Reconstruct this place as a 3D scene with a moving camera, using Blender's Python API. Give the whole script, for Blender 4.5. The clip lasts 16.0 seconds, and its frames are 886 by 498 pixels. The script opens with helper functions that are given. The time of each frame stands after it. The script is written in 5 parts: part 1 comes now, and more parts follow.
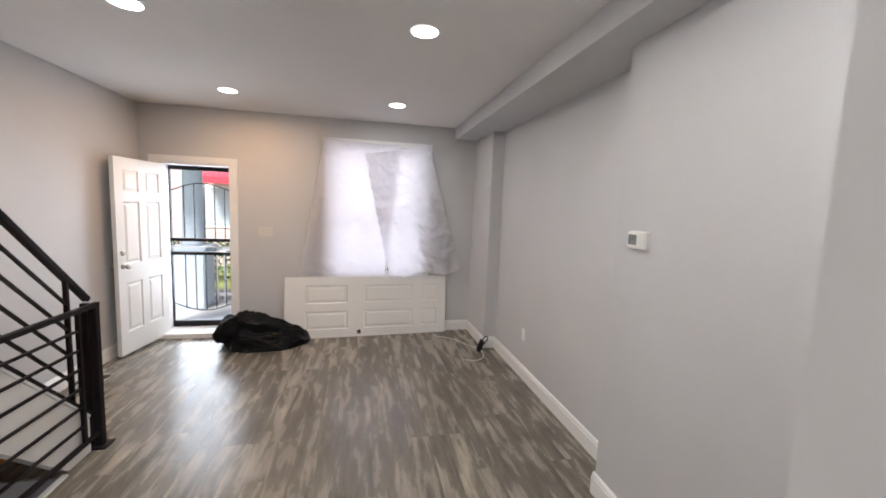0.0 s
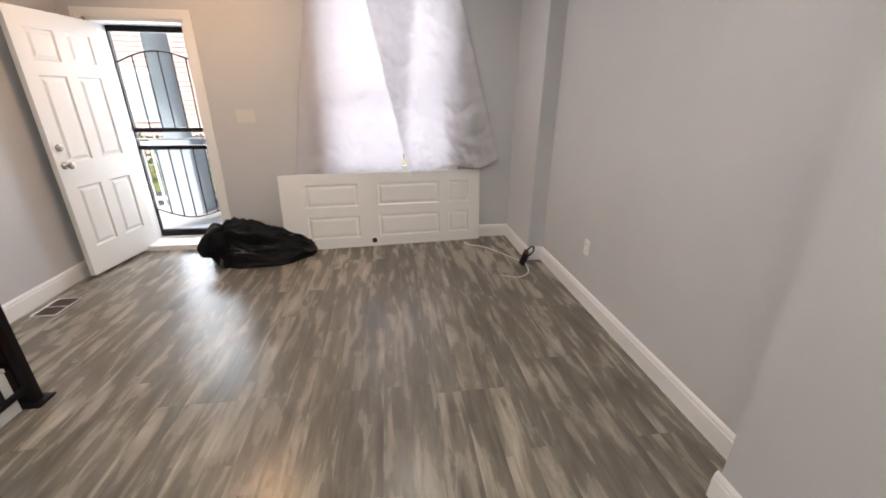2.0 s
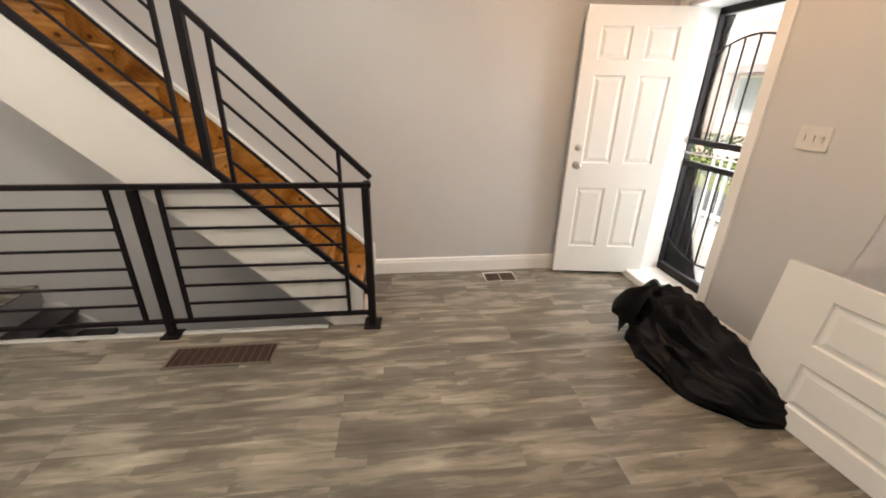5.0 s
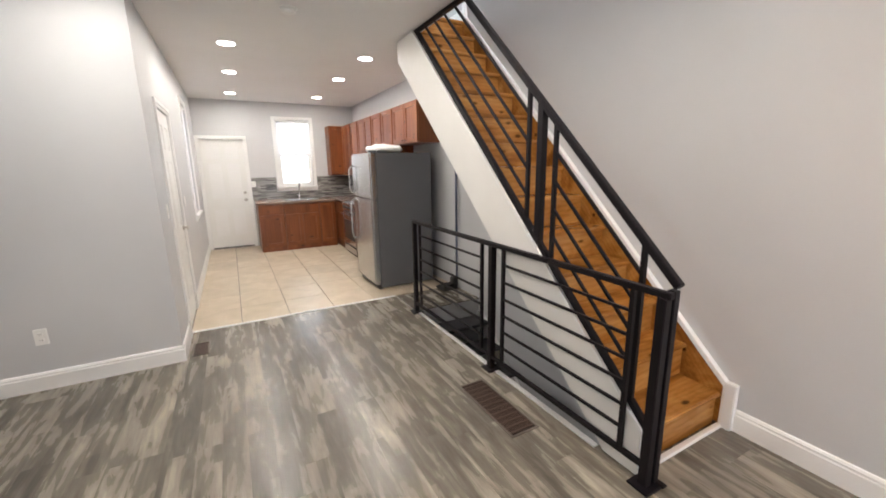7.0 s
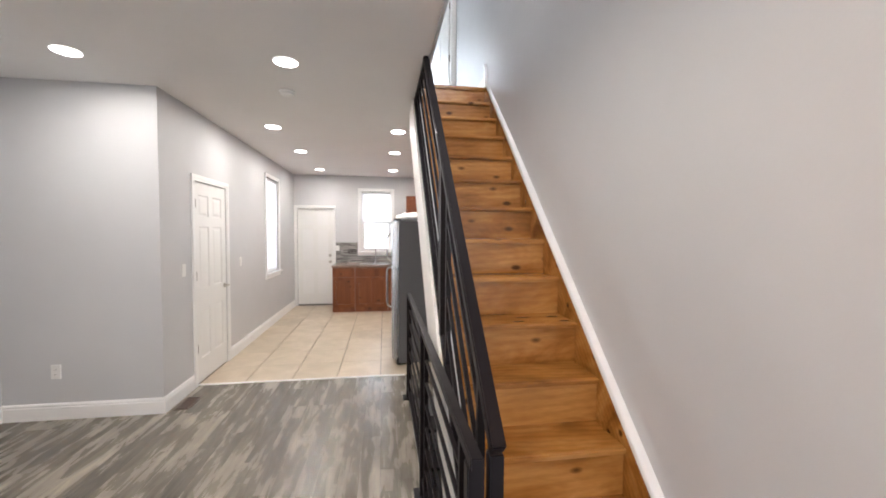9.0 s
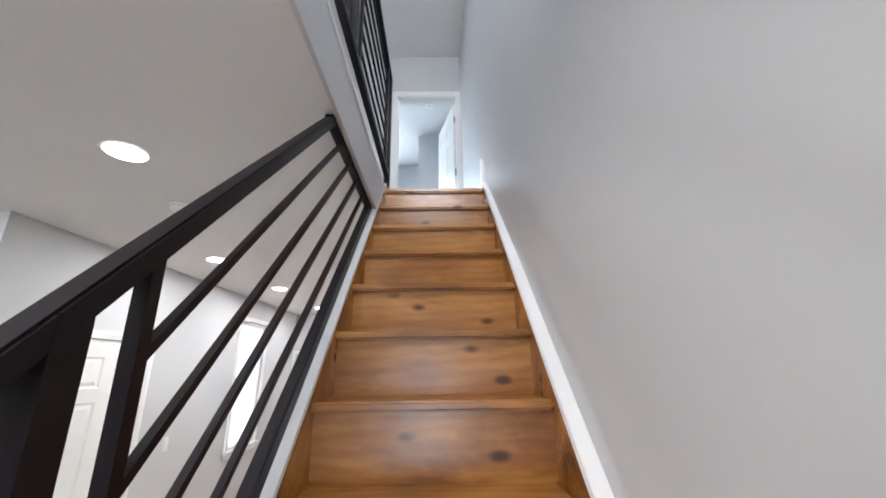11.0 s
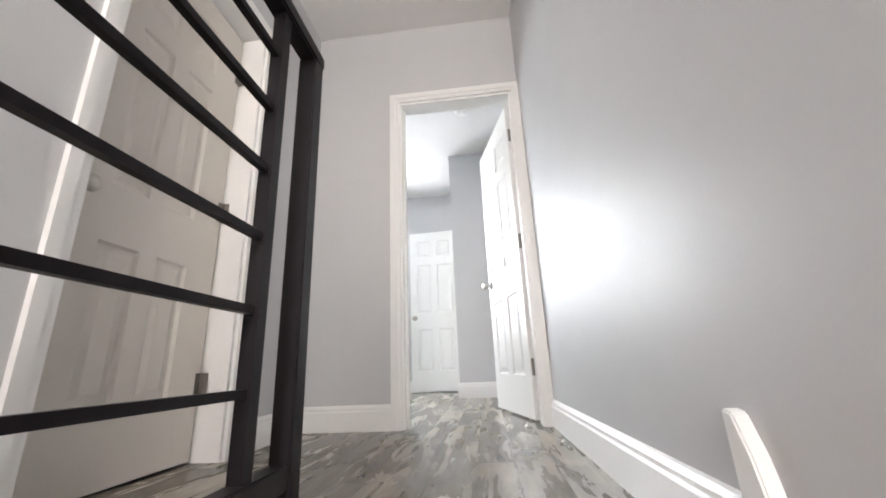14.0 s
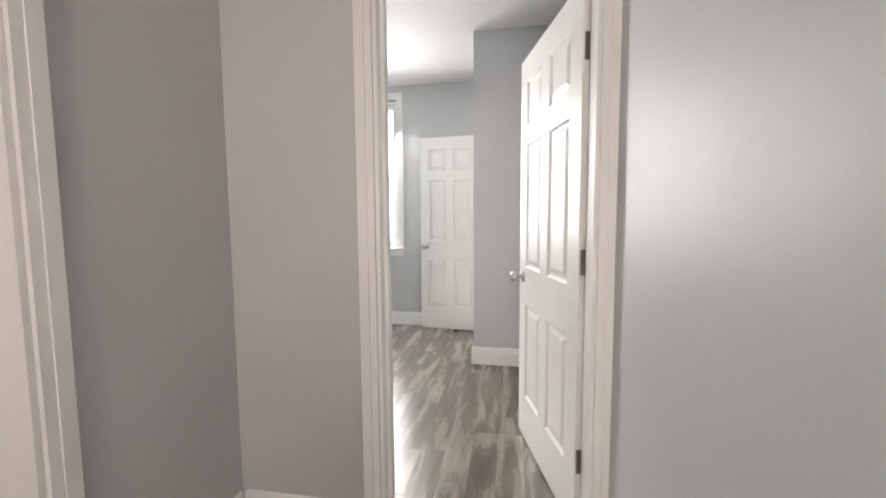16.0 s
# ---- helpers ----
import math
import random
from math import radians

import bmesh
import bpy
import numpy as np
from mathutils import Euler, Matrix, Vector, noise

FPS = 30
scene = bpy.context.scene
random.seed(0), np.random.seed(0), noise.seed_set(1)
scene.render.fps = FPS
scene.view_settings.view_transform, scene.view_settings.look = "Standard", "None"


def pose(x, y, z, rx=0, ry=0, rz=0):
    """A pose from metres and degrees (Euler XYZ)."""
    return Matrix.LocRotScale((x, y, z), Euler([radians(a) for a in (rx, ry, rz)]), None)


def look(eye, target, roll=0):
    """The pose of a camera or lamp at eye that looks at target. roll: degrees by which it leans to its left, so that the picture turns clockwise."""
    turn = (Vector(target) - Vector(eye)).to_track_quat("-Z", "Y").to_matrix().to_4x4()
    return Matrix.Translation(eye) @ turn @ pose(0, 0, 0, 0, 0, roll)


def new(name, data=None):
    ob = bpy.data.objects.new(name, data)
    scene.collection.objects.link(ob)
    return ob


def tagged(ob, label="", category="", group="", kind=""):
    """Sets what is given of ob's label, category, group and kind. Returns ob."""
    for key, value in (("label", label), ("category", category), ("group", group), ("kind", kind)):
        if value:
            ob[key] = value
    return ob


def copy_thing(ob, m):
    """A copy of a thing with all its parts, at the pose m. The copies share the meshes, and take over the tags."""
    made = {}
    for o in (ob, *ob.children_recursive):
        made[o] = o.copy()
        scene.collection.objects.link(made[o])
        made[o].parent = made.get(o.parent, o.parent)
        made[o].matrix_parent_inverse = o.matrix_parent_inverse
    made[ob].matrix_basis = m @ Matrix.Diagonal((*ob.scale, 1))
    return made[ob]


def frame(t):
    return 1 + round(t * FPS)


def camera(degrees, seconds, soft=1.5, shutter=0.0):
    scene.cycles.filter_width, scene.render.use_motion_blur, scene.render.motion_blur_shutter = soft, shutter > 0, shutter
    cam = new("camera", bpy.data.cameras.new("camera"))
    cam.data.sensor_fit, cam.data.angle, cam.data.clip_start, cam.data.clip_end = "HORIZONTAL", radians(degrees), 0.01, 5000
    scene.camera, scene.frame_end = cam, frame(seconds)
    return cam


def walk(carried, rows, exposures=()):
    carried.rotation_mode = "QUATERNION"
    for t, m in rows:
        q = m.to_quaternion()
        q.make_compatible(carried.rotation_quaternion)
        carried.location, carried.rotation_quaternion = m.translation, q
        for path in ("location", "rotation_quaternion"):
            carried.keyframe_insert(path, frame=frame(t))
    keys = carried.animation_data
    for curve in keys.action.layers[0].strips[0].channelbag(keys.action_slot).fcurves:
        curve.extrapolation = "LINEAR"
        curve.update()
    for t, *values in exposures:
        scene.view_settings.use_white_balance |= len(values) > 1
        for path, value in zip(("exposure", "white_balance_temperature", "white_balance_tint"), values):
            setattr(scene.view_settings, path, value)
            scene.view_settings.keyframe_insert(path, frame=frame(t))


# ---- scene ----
cam = camera(97.7, 16.0, soft=1.8)
PATH = [
    (0, (0.686, 0.096, 1.677), (1.096, 2.042, 1.464), 2.3),
    (0.5, (0.733, 0.236, 1.574), (1.379, 2.031, 0.972), 2.8),
    (1, (0.806, 0.454, 1.469), (1.37, 2.183, 0.638), 2.5),
    (1.5, (0.847, 0.738, 1.467), (1.246, 2.519, 0.648), 1.2),
    (2, (0.864, 1.102, 1.485), (1.114, 2.945, 0.749), 0.4),
    (2.5, (1.019, 1.501, 1.498), (0.981, 3.377, 0.807), -0.5),
    (3, (1.139, 1.844, 1.491), (0.819, 3.695, 0.802), 0.9),
    (3.5, (1.258, 2.232, 1.51), (0.601, 3.973, 0.776), 3.0),
    (4, (1.329, 2.559, 1.46), (0.143, 3.982, 0.706), 3.1),
    (4.5, (1.345, 2.837, 1.468), (-0.27, 3.731, 0.698), 2.1),
    (5, (1.269, 3.105, 1.481), (-0.566, 3.346, 0.723), 1.2),
    (5.2, (1.228, 3.214, 1.541), (-0.615, 3.158, 0.765), 1.2),
    (7.3, (0.392, 3.995, 1.516), (-0.394, 2.192, 1.155), -0.6),
    (7.5, (0.258, 4.059, 1.516), (-0.468, 2.223, 1.195), -0.5),
    (8, (-0.092, 4.04, 1.529), (-0.714, 2.16, 1.252), 0.8),
    (8.5, (-0.443, 3.982, 1.524), (-0.816, 2.029, 1.31), 0.9),
    (9, (-0.776, 3.868, 1.528), (-1.076, 1.892, 1.446), 0.3),
    (9.2, (-0.89, 3.777, 1.523), (-1.222, 1.805, 1.531), 0.1),
    (11.5, (-1.474, 2.143, 1.989), (-1.467, 0.293, 2.75), -0.8),
    (12, (-1.458, 1.829, 2.234), (-1.488, 0.048, 3.144), 0.0),
    (12.5, (-1.446, 1.505, 2.506), (-1.526, -0.294, 3.376), -1.7),
    (13, (-1.487, 1.222, 2.755), (-1.526, -0.614, 3.546), -3.1),
    (13.5, (-1.462, 0.906, 3.018), (-1.426, -0.938, 3.79), -1.8),
    (13.8, (-1.446, 0.745, 3.163), (-1.26, -1.111, 3.884), -2.9),
    (14, (-1.449, 0.634, 3.301), (-1.254, -1.273, 3.871), -2.5),
    (14.5, (-1.45, 0.404, 3.475), (-1.229, -1.548, 3.851), -1.1),
    (15, (-1.431, 0.136, 3.798), (-1.087, -1.832, 3.893), -2.1),
    (15.5, (-1.415, -0.067, 4.002), (-1.139, -2.041, 3.84), -2.4),
    (16, (-1.435, -0.223, 4.148), (-1.096, -2.188, 3.99), -0.4),
]
EXPOSURES = [(0.0, 1.34, 6200, 12), (2.5, 1.36, 6500, 12), (4.0, 1.38, 6600, 11), (5.0, 1.44, 7150, 10), (7.4, 1.66, 6350, 10), (9.0, 1.62, 6300, 12),
             (11.5, 1.74, 5700, 8), (12.5, 1.91, 5650, 8), (14.0, 1.95, 6800, 14), (15.0, 1.72, 7150, 15), (16.0, 1.46, 7400, 16)]
walk(cam, [(t, look(eye, aim, roll)) for t, eye, aim, roll in PATH], EXPOSURES)
SKY = 0.11
FRONT_WIN, FRONT_DOOR, KIT_WIN, BED_WIN, HALL_FILL = 5.8, 23.5, 1.5, 40.0, 25.0
LED = 4.1
OUTSIDE = 1.7

# ---- light ----
world = bpy.data.worlds.new("sky_world")
scene.world = world
world.use_nodes = True
wn = world.node_tree
sky = wn.nodes.new("ShaderNodeTexSky")
sky.sky_type = "NISHITA"
sky.sun_disc = False
sky.sun_elevation = radians(48)
sky.sun_rotation = radians(206.6)
wn.links.new(sky.outputs[0], wn.nodes["Background"].inputs[0])
wn.nodes["Background"].inputs[1].default_value = SKY

sun_data = bpy.data.lights.new("sun", "SUN")
sun_data.energy, sun_data.angle, sun_data.color = 3.6, radians(14), (1.0, 0.96, 0.9)
sun_ob = new("sun", sun_data)
sun_ob.matrix_world = look((-5, -10, 14), (0, 0, 0))


def area_lamp(name, eye, target, w, h, watts, color=(1, 1, 1), disk=False):
    d = bpy.data.lights.new(name, "AREA")
    d.shape = "DISK" if disk else "RECTANGLE"
    d.size = w
    if not disk:
        d.size_y = h
    d.energy, d.color = watts, color
    ob = new(name, d)
    ob.matrix_world = look(eye, target)
    return ob


DAY = (0.86, 0.93, 1.0)
area_lamp("front_window_daylight", (0.88, 5.35, 1.57), (0.88, 0, 1.5), 1.17, 1.60, FRONT_WIN, (0.88, 0.90, 1.0))
area_lamp("front_door_daylight", (-1.20, 5.80, 1.25), (-0.9, 2.0, 0.4), 1.1, 2.0, FRONT_DOOR, DAY)
area_lamp("kitchen_window_daylight", (-0.61, -4.60, 1.77), (-0.61, 0, 1.2), 0.6, 1.2, KIT_WIN, DAY)
area_lamp("kitchen_side_window_daylight", (1.30, -2.93, 1.65), (-2, -2.93, 1.0), 0.62, 1.45, KIT_WIN, DAY)
# Fill lamp for the upper hall, set in an added, unseen window.
area_lamp("stairwell_fill_light", (-1.34, 2.84, 4.45), (-1.1, -3, 3.6), 0.76, 1.3, HALL_FILL, (1.0, 0.96, 0.92))
area_lamp("bedroom_window_daylight", (0.13, -4.46, 4.61), (-0.5, -2.0, 2.985), 0.70, 1.5, BED_WIN, (0.84, 0.93, 1.0))

# ---- materials ----
def mat_base(name, rough=0.5, metal=0.0, spec=0.5):
    m = bpy.data.materials.new(name)
    m.use_nodes = True
    nt = m.node_tree
    b = nt.nodes["Principled BSDF"]
    b.inputs["Roughness"].default_value = rough
    b.inputs["Metallic"].default_value = metal
    b.inputs["Specular IOR Level"].default_value = spec
    return m, nt, b


def coords(nt, scale=(1, 1, 1), per_object=0.0, generated=False):
    tc = nt.nodes.new("ShaderNodeTexCoord")
    mp = nt.nodes.new("ShaderNodeMapping")
    mp.inputs["Scale"].default_value = scale
    src = tc.outputs["Object"]
    if per_object:
        oi = nt.nodes.new("ShaderNodeObjectInfo")
        mul = nt.nodes.new("ShaderNodeMath")
        mul.operation = "MULTIPLY"
        mul.inputs[1].default_value = per_object
        nt.links.new(oi.outputs["Random"], mul.inputs[0])
        add = nt.nodes.new("ShaderNodeVectorMath")
        add.operation = "ADD"
        nt.links.new(src, add.inputs[0])
        nt.links.new(mul.outputs[0], add.inputs[1])
        src = add.outputs[0]
    nt.links.new(src, mp.inputs["Vector"])
    return mp.outputs["Vector"]


def noise_tex(nt, vec, scale, detail=4, rough=0.55, dist=0.0):
    n = nt.nodes.new("ShaderNodeTexNoise")
    n.inputs["Scale"].default_value = scale
    n.inputs["Detail"].default_value = detail
    n.inputs["Roughness"].default_value = rough
    n.inputs["Distortion"].default_value = dist
    nt.links.new(vec, n.inputs["Vector"])
    return n.outputs["Fac"]


def ramp(nt, fac, stops):
    r = nt.nodes.new("ShaderNodeValToRGB")
    els = r.color_ramp.elements
    while len(els) < len(stops):
        els.new(0.5)
    for e, (p, c) in zip(els, stops):
        e.position, e.color = p, (*c, 1)
    nt.links.new(fac, r.inputs[0])
    return r.outputs[0]


def mix(nt, fac, a, b, mode="MIX"):
    n = nt.nodes.new("ShaderNodeMix")
    n.data_type, n.blend_type = "RGBA", mode
    for sock, v in ((n.inputs[0], fac), (n.inputs[6], a), (n.inputs[7], b)):
        if hasattr(v, "is_linked"):
            nt.links.new(v, sock)
        elif isinstance(v, tuple):
            sock.default_value = (*v, 1)
        else:
            sock.default_value = v
    return n.outputs[2]


def bump(nt, b, height, strength=0.1, dist=0.01):
    n = nt.nodes.new("ShaderNodeBump")
    n.inputs["Strength"].default_value = strength
    n.inputs["Distance"].default_value = dist
    nt.links.new(height, n.inputs["Height"])
    nt.links.new(n.outputs[0], b.inputs["Normal"])


def paint(name, color, rough=0.45, spec=0.4, vary=0.05, relief=0.05, grain=180):
    m, nt, b = mat_base(name, rough, 0, spec)
    v = coords(nt)
    big = noise_tex(nt, v, 1.3, 3)
    small = noise_tex(nt, v, grain, 2)
    lo = tuple(c * (1 - vary) for c in color)
    hi = tuple(min(1, c * (1 + vary)) for c in color)
    nt.links.new(ramp(nt, big, [(0.3, lo), (0.7, hi)]), b.inputs["Base Color"])
    r = nt.nodes.new("ShaderNodeMapRange")
    r.inputs[3].default_value, r.inputs[4].default_value = rough - 0.05, rough + 0.07
    nt.links.new(noise_tex(nt, v, 6, 3), r.inputs[0])
    nt.links.new(r.outputs[0], b.inputs["Roughness"])
    bump(nt, b, small, relief, 0.002)
    return m


WALL = paint("grey_wall_paint", (0.56, 0.565, 0.575), 0.48, 0.5, 0.03, 0.12, 90)
# Darker copy of the wall grey; on the basement walls it carries their shade.
WALL_DARK = paint("darkened_wall_grey", (0.36, 0.36, 0.37), 0.5, 0.4, 0.05, 0.12, 90)
CEIL = paint("ceiling_paint", (0.79, 0.78, 0.77), 0.8, 0.2, 0.02, 0.1, 120)
TRIM = paint("white_trim_paint", (0.82, 0.82, 0.81), 0.32, 0.5, 0.03, 0.04, 60)
DOOR = paint("white_door_paint", (0.80, 0.80, 0.78), 0.36, 0.5, 0.02, 0.05, 40)
CREAM = paint("cream_door_paint", (0.66, 0.62, 0.57), 0.4, 0.5, 0.02, 0.05, 40)
STRING = paint("white_stringer_paint", (0.80, 0.79, 0.76), 0.45, 0.4, 0.05, 0.15, 25)
PLASTIC = paint("white_plastic", (0.82, 0.82, 0.80), 0.35, 0.5, 0.01, 0.0, 50)
BLACK = paint("black_iron_paint", (0.009, 0.007, 0.009), 0.42, 0.2, 0.2, 0.08, 70)
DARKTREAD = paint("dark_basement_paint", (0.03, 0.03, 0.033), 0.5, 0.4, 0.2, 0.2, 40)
VENTBROWN = paint("brown_vent_enamel", (0.075, 0.045, 0.034), 0.4, 0.5, 0.1, 0.0, 40)
# Near-black brown for shade painted inside vents, outlet slots and the knob hole.
VENTDARK = paint("opening_shade_brown", (0.030, 0.020, 0.016), 0.8, 0.2, 0.1, 0.0, 40)
VENTRIM = paint("worn_vent_edge", (0.12, 0.097, 0.078), 0.4, 0.5, 0.1, 0.0, 40)
# Greyer than the other wall plates; used for the triple switch.
SWITCHPL = paint("greyer_switch_plastic", (0.66, 0.65, 0.62), 0.4, 0.5, 0.02, 0.0, 50)
SCREEN = paint("grey_display", (0.16, 0.17, 0.17), 0.25, 0.5, 0.02, 0.0, 40)
RUBBER = paint("black_plastic", (0.02, 0.02, 0.02), 0.4, 0.5, 0.1, 0.05, 60)
CONCRETE = paint("porch_concrete", (0.42, 0.41, 0.40), 0.85, 0.2, 0.12, 0.4, 30)
COLGREY = paint("grey_column_paint", (0.36, 0.40, 0.44), 0.6, 0.3, 0.1, 0.1, 30)
SIDING = paint("pale_siding", (0.62, 0.47, 0.43), 0.7, 0.3, 0.1, 0.1, 10)
ROOFM = paint("grey_roof_shingle", (0.30, 0.25, 0.24), 0.9, 0.2, 0.2, 0.4, 20)
REDM = paint("red_awning_cloth", (0.52, 0.05, 0.07), 0.7, 0.3, 0.1, 0.1, 20)
ASPHALT = paint("asphalt", (0.06, 0.06, 0.062), 0.9, 0.2, 0.2, 0.5, 60)
GRASS = paint("grass", (0.17, 0.19, 0.06), 0.9, 0.2, 0.4, 0.6, 40)
LEAF = paint("hedge_leaf", (0.05, 0.10, 0.03), 0.6, 0.3, 0.4, 0.4, 20)
PANE_FAR = paint("far_window_glass", (0.42, 0.45, 0.48), 0.2, 0.5, 0.1, 0.0, 10)
BLUEPIPE = paint("blue_grey_pipe_paint", (0.10, 0.12, 0.20), 0.4, 0.5, 0.1, 0.05, 20)


def metal(name, color, rough, brushed=(1, 1, 1)):
    m, nt, b = mat_base(name, rough, 1.0)
    v = coords(nt, brushed)
    n = noise_tex(nt, v, 40, 4)
    nt.links.new(ramp(nt, n, [(0.2, tuple(c * 0.85 for c in color)), (0.8, color)]), b.inputs["Base Color"])
    bump(nt, b, n, 0.03, 0.001)
    return m


NICKEL = metal("satin_nickel", (0.55, 0.52, 0.48), 0.28)
STEEL = metal("stainless_steel", (0.62, 0.63, 0.64), 0.26, (30, 30, 0.6))
HINGE = metal("dull_hinge_metal", (0.30, 0.28, 0.25), 0.45)
FRIDGE_SIDE = paint("grey_fridge_enamel", (0.125, 0.13, 0.14), 0.42, 0.5, 0.04, 0.15, 300)


def laminate():
    m, nt, b = mat_base("weathered_grey_laminate", 0.30, 0, 0.5)
    streak = noise_tex(nt, coords(nt, (1.0, 0.17, 1.0), 19.0), 15.0, 4, 0.55, 0.5)
    cloud = noise_tex(nt, coords(nt, (1.0, 0.40, 1.0), 7.0), 4.0, 3, 0.5)
    grain = noise_tex(nt, coords(nt, (1.0, 0.07, 1.0), 37.0), 75, 3, 0.6)
    both = nt.nodes.new("ShaderNodeMix")
    both.inputs[0].default_value = 0.32
    nt.links.new(streak, both.inputs[2])
    nt.links.new(cloud, both.inputs[3])
    # narrow printed strips, each broken into lengths of its own tone
    parts = nt.nodes.new("ShaderNodeSeparateXYZ")
    nt.links.new(coords(nt, (15.75, 2.1, 1.0), 19.0), parts.inputs[0])
    lane, stagger, length = (nt.nodes.new("ShaderNodeMath") for _ in range(3))
    lane.operation, stagger.operation, length.operation = "FLOOR", "MULTIPLY_ADD", "FLOOR"
    nt.links.new(parts.outputs["X"], lane.inputs[0])
    nt.links.new(lane.outputs[0], stagger.inputs[0])
    stagger.inputs[1].default_value = 0.377
    nt.links.new(parts.outputs["Y"], stagger.inputs[2])
    nt.links.new(stagger.outputs[0], length.inputs[0])
    cell = nt.nodes.new("ShaderNodeCombineXYZ")
    nt.links.new(lane.outputs[0], cell.inputs[0])
    nt.links.new(length.outputs[0], cell.inputs[1])
    tint = nt.nodes.new("ShaderNodeTexWhiteNoise")
    nt.links.new(cell.outputs[0], tint.inputs["Vector"])
    level = nt.nodes.new("ShaderNodeMapRange")
    level.inputs[3].default_value, level.inputs[4].default_value = 0.38, 0.63
    nt.links.new(tint.outputs["Value"], level.inputs[0])
    strips = nt.nodes.new("ShaderNodeMix")
    strips.inputs[0].default_value = 0.24
    nt.links.new(both.outputs[0], strips.inputs[2])
    nt.links.new(level.outputs[0], strips.inputs[3])
    base = strips.outputs[0]
    c1 = ramp(nt, base, [(0.34, (0.080, 0.071, 0.058)), (0.45, (0.142, 0.129, 0.107)), (0.54, (0.215, 0.196, 0.162)), (0.66, (0.43, 0.39, 0.32))])
    c3 = mix(nt, 0.75, c1, ramp(nt, grain, [(0.32, (0.80, 0.79, 0.78)), (0.65, (1.12, 1.11, 1.10))]), "MULTIPLY")
    oi = nt.nodes.new("ShaderNodeObjectInfo")
    tone = ramp(nt, oi.outputs["Random"], [(0.0, (0.88, 0.88, 0.88)), (0.5, (1.0, 0.99, 0.98)), (1.0, (1.12, 1.11, 1.08))])
    nt.links.new(mix(nt, 1.0, c3, tone, "MULTIPLY"), b.inputs["Base Color"])
    r = nt.nodes.new("ShaderNodeMapRange")
    r.inputs[3].default_value, r.inputs[4].default_value = 0.18, 0.36
    nt.links.new(base, r.inputs[0])
    nt.links.new(r.outputs[0], b.inputs["Roughness"])
    return m


LAMINATE = laminate()


def pine(name, dark, mid, light, axis=(0.09, 1.0, 1.0), rough=0.3):
    m, nt, b = mat_base(name, rough, 0, 0.5)
    v = coords(nt, axis, 23.0)
    w = nt.nodes.new("ShaderNodeTexWave")
    w.wave_type = "RINGS"
    w.rings_direction = "SPHERICAL"
    w.inputs["Scale"].default_value = 11
    w.inputs["Distortion"].default_value = 3.5
    w.inputs["Detail"].default_value = 3
    w.inputs["Detail Scale"].default_value = 1.6
    nt.links.new(v, w.inputs["Vector"])
    big = noise_tex(nt, v, 4.5, 4, 0.6, 0.8)
    fine = noise_tex(nt, coords(nt, (axis[0] * 0.6, axis[1], axis[2]), 11.0), 110, 3)
    c = ramp(nt, big, [(0.28, dark), (0.5, mid), (0.75, light)])
    c = mix(nt, 0.22, c, ramp(nt, w.outputs["Fac"], [(0.1, (0.60, 0.52, 0.46)), (0.7, (1.12, 1.10, 1.08))]), "MULTIPLY")
    c = mix(nt, 0.26, c, ramp(nt, fine, [(0.3, (0.6, 0.55, 0.5)), (0.7, (1.1, 1.1, 1.1))]), "MULTIPLY")
    vor = nt.nodes.new("ShaderNodeTexVoronoi")
    vor.inputs["Scale"].default_value = 6.0
    nt.links.new(coords(nt, (0.7, 1.4, 1.4), 31.0), vor.inputs["Vector"])
    knot = ramp(nt, vor.outputs["Distance"], [(0.08, (0.9, 0.9, 0.9)), (0.17, (0, 0, 0))])
    c = mix(nt, knot, c, tuple(x * 0.28 for x in dark))
    nt.links.new(c, b.inputs["Base Color"])
    bump(nt, b, w.outputs["Fac"], 0.05, 0.002)
    return m


PINE = pine("orange_varnished_pine", (0.175, 0.065, 0.014), (0.365, 0.160, 0.036), (0.55, 0.285, 0.085), (0.30, 1.0, 1.0), 0.27)
CHERRY = pine("cherry_cabinet_wood", (0.14, 0.036, 0.011), (0.215, 0.064, 0.019), (0.29, 0.10, 0.032), (1, 1, 0.1), 0.35)


def tile_mat():
    m, nt, b = mat_base("beige_ceramic_tile", 0.36, 0, 0.5)
    v = coords(nt, (1, 1, 1), 13.0)
    n = noise_tex(nt, v, 3.5, 5, 0.6, 0.6)
    c = ramp(nt, n, [(0.3, (0.43, 0.36, 0.26)), (0.55, (0.53, 0.45, 0.345)), (0.75, (0.61, 0.54, 0.43))])
    oi = nt.nodes.new("ShaderNodeObjectInfo")
    tone = ramp(nt, oi.outputs["Random"], [(0.0, (0.92, 0.92, 0.90)), (1.0, (1.06, 1.05, 1.04))])
    nt.links.new(mix(nt, 1.0, c, tone, "MULTIPLY"), b.inputs["Base Color"])
    bump(nt, b, noise_tex(nt, v, 40, 3), 0.06, 0.002)
    return m


TILE = tile_mat()
GROUT = paint("grey_grout", (0.17, 0.15, 0.125), 0.9, 0.2, 0.1, 0.3, 60)


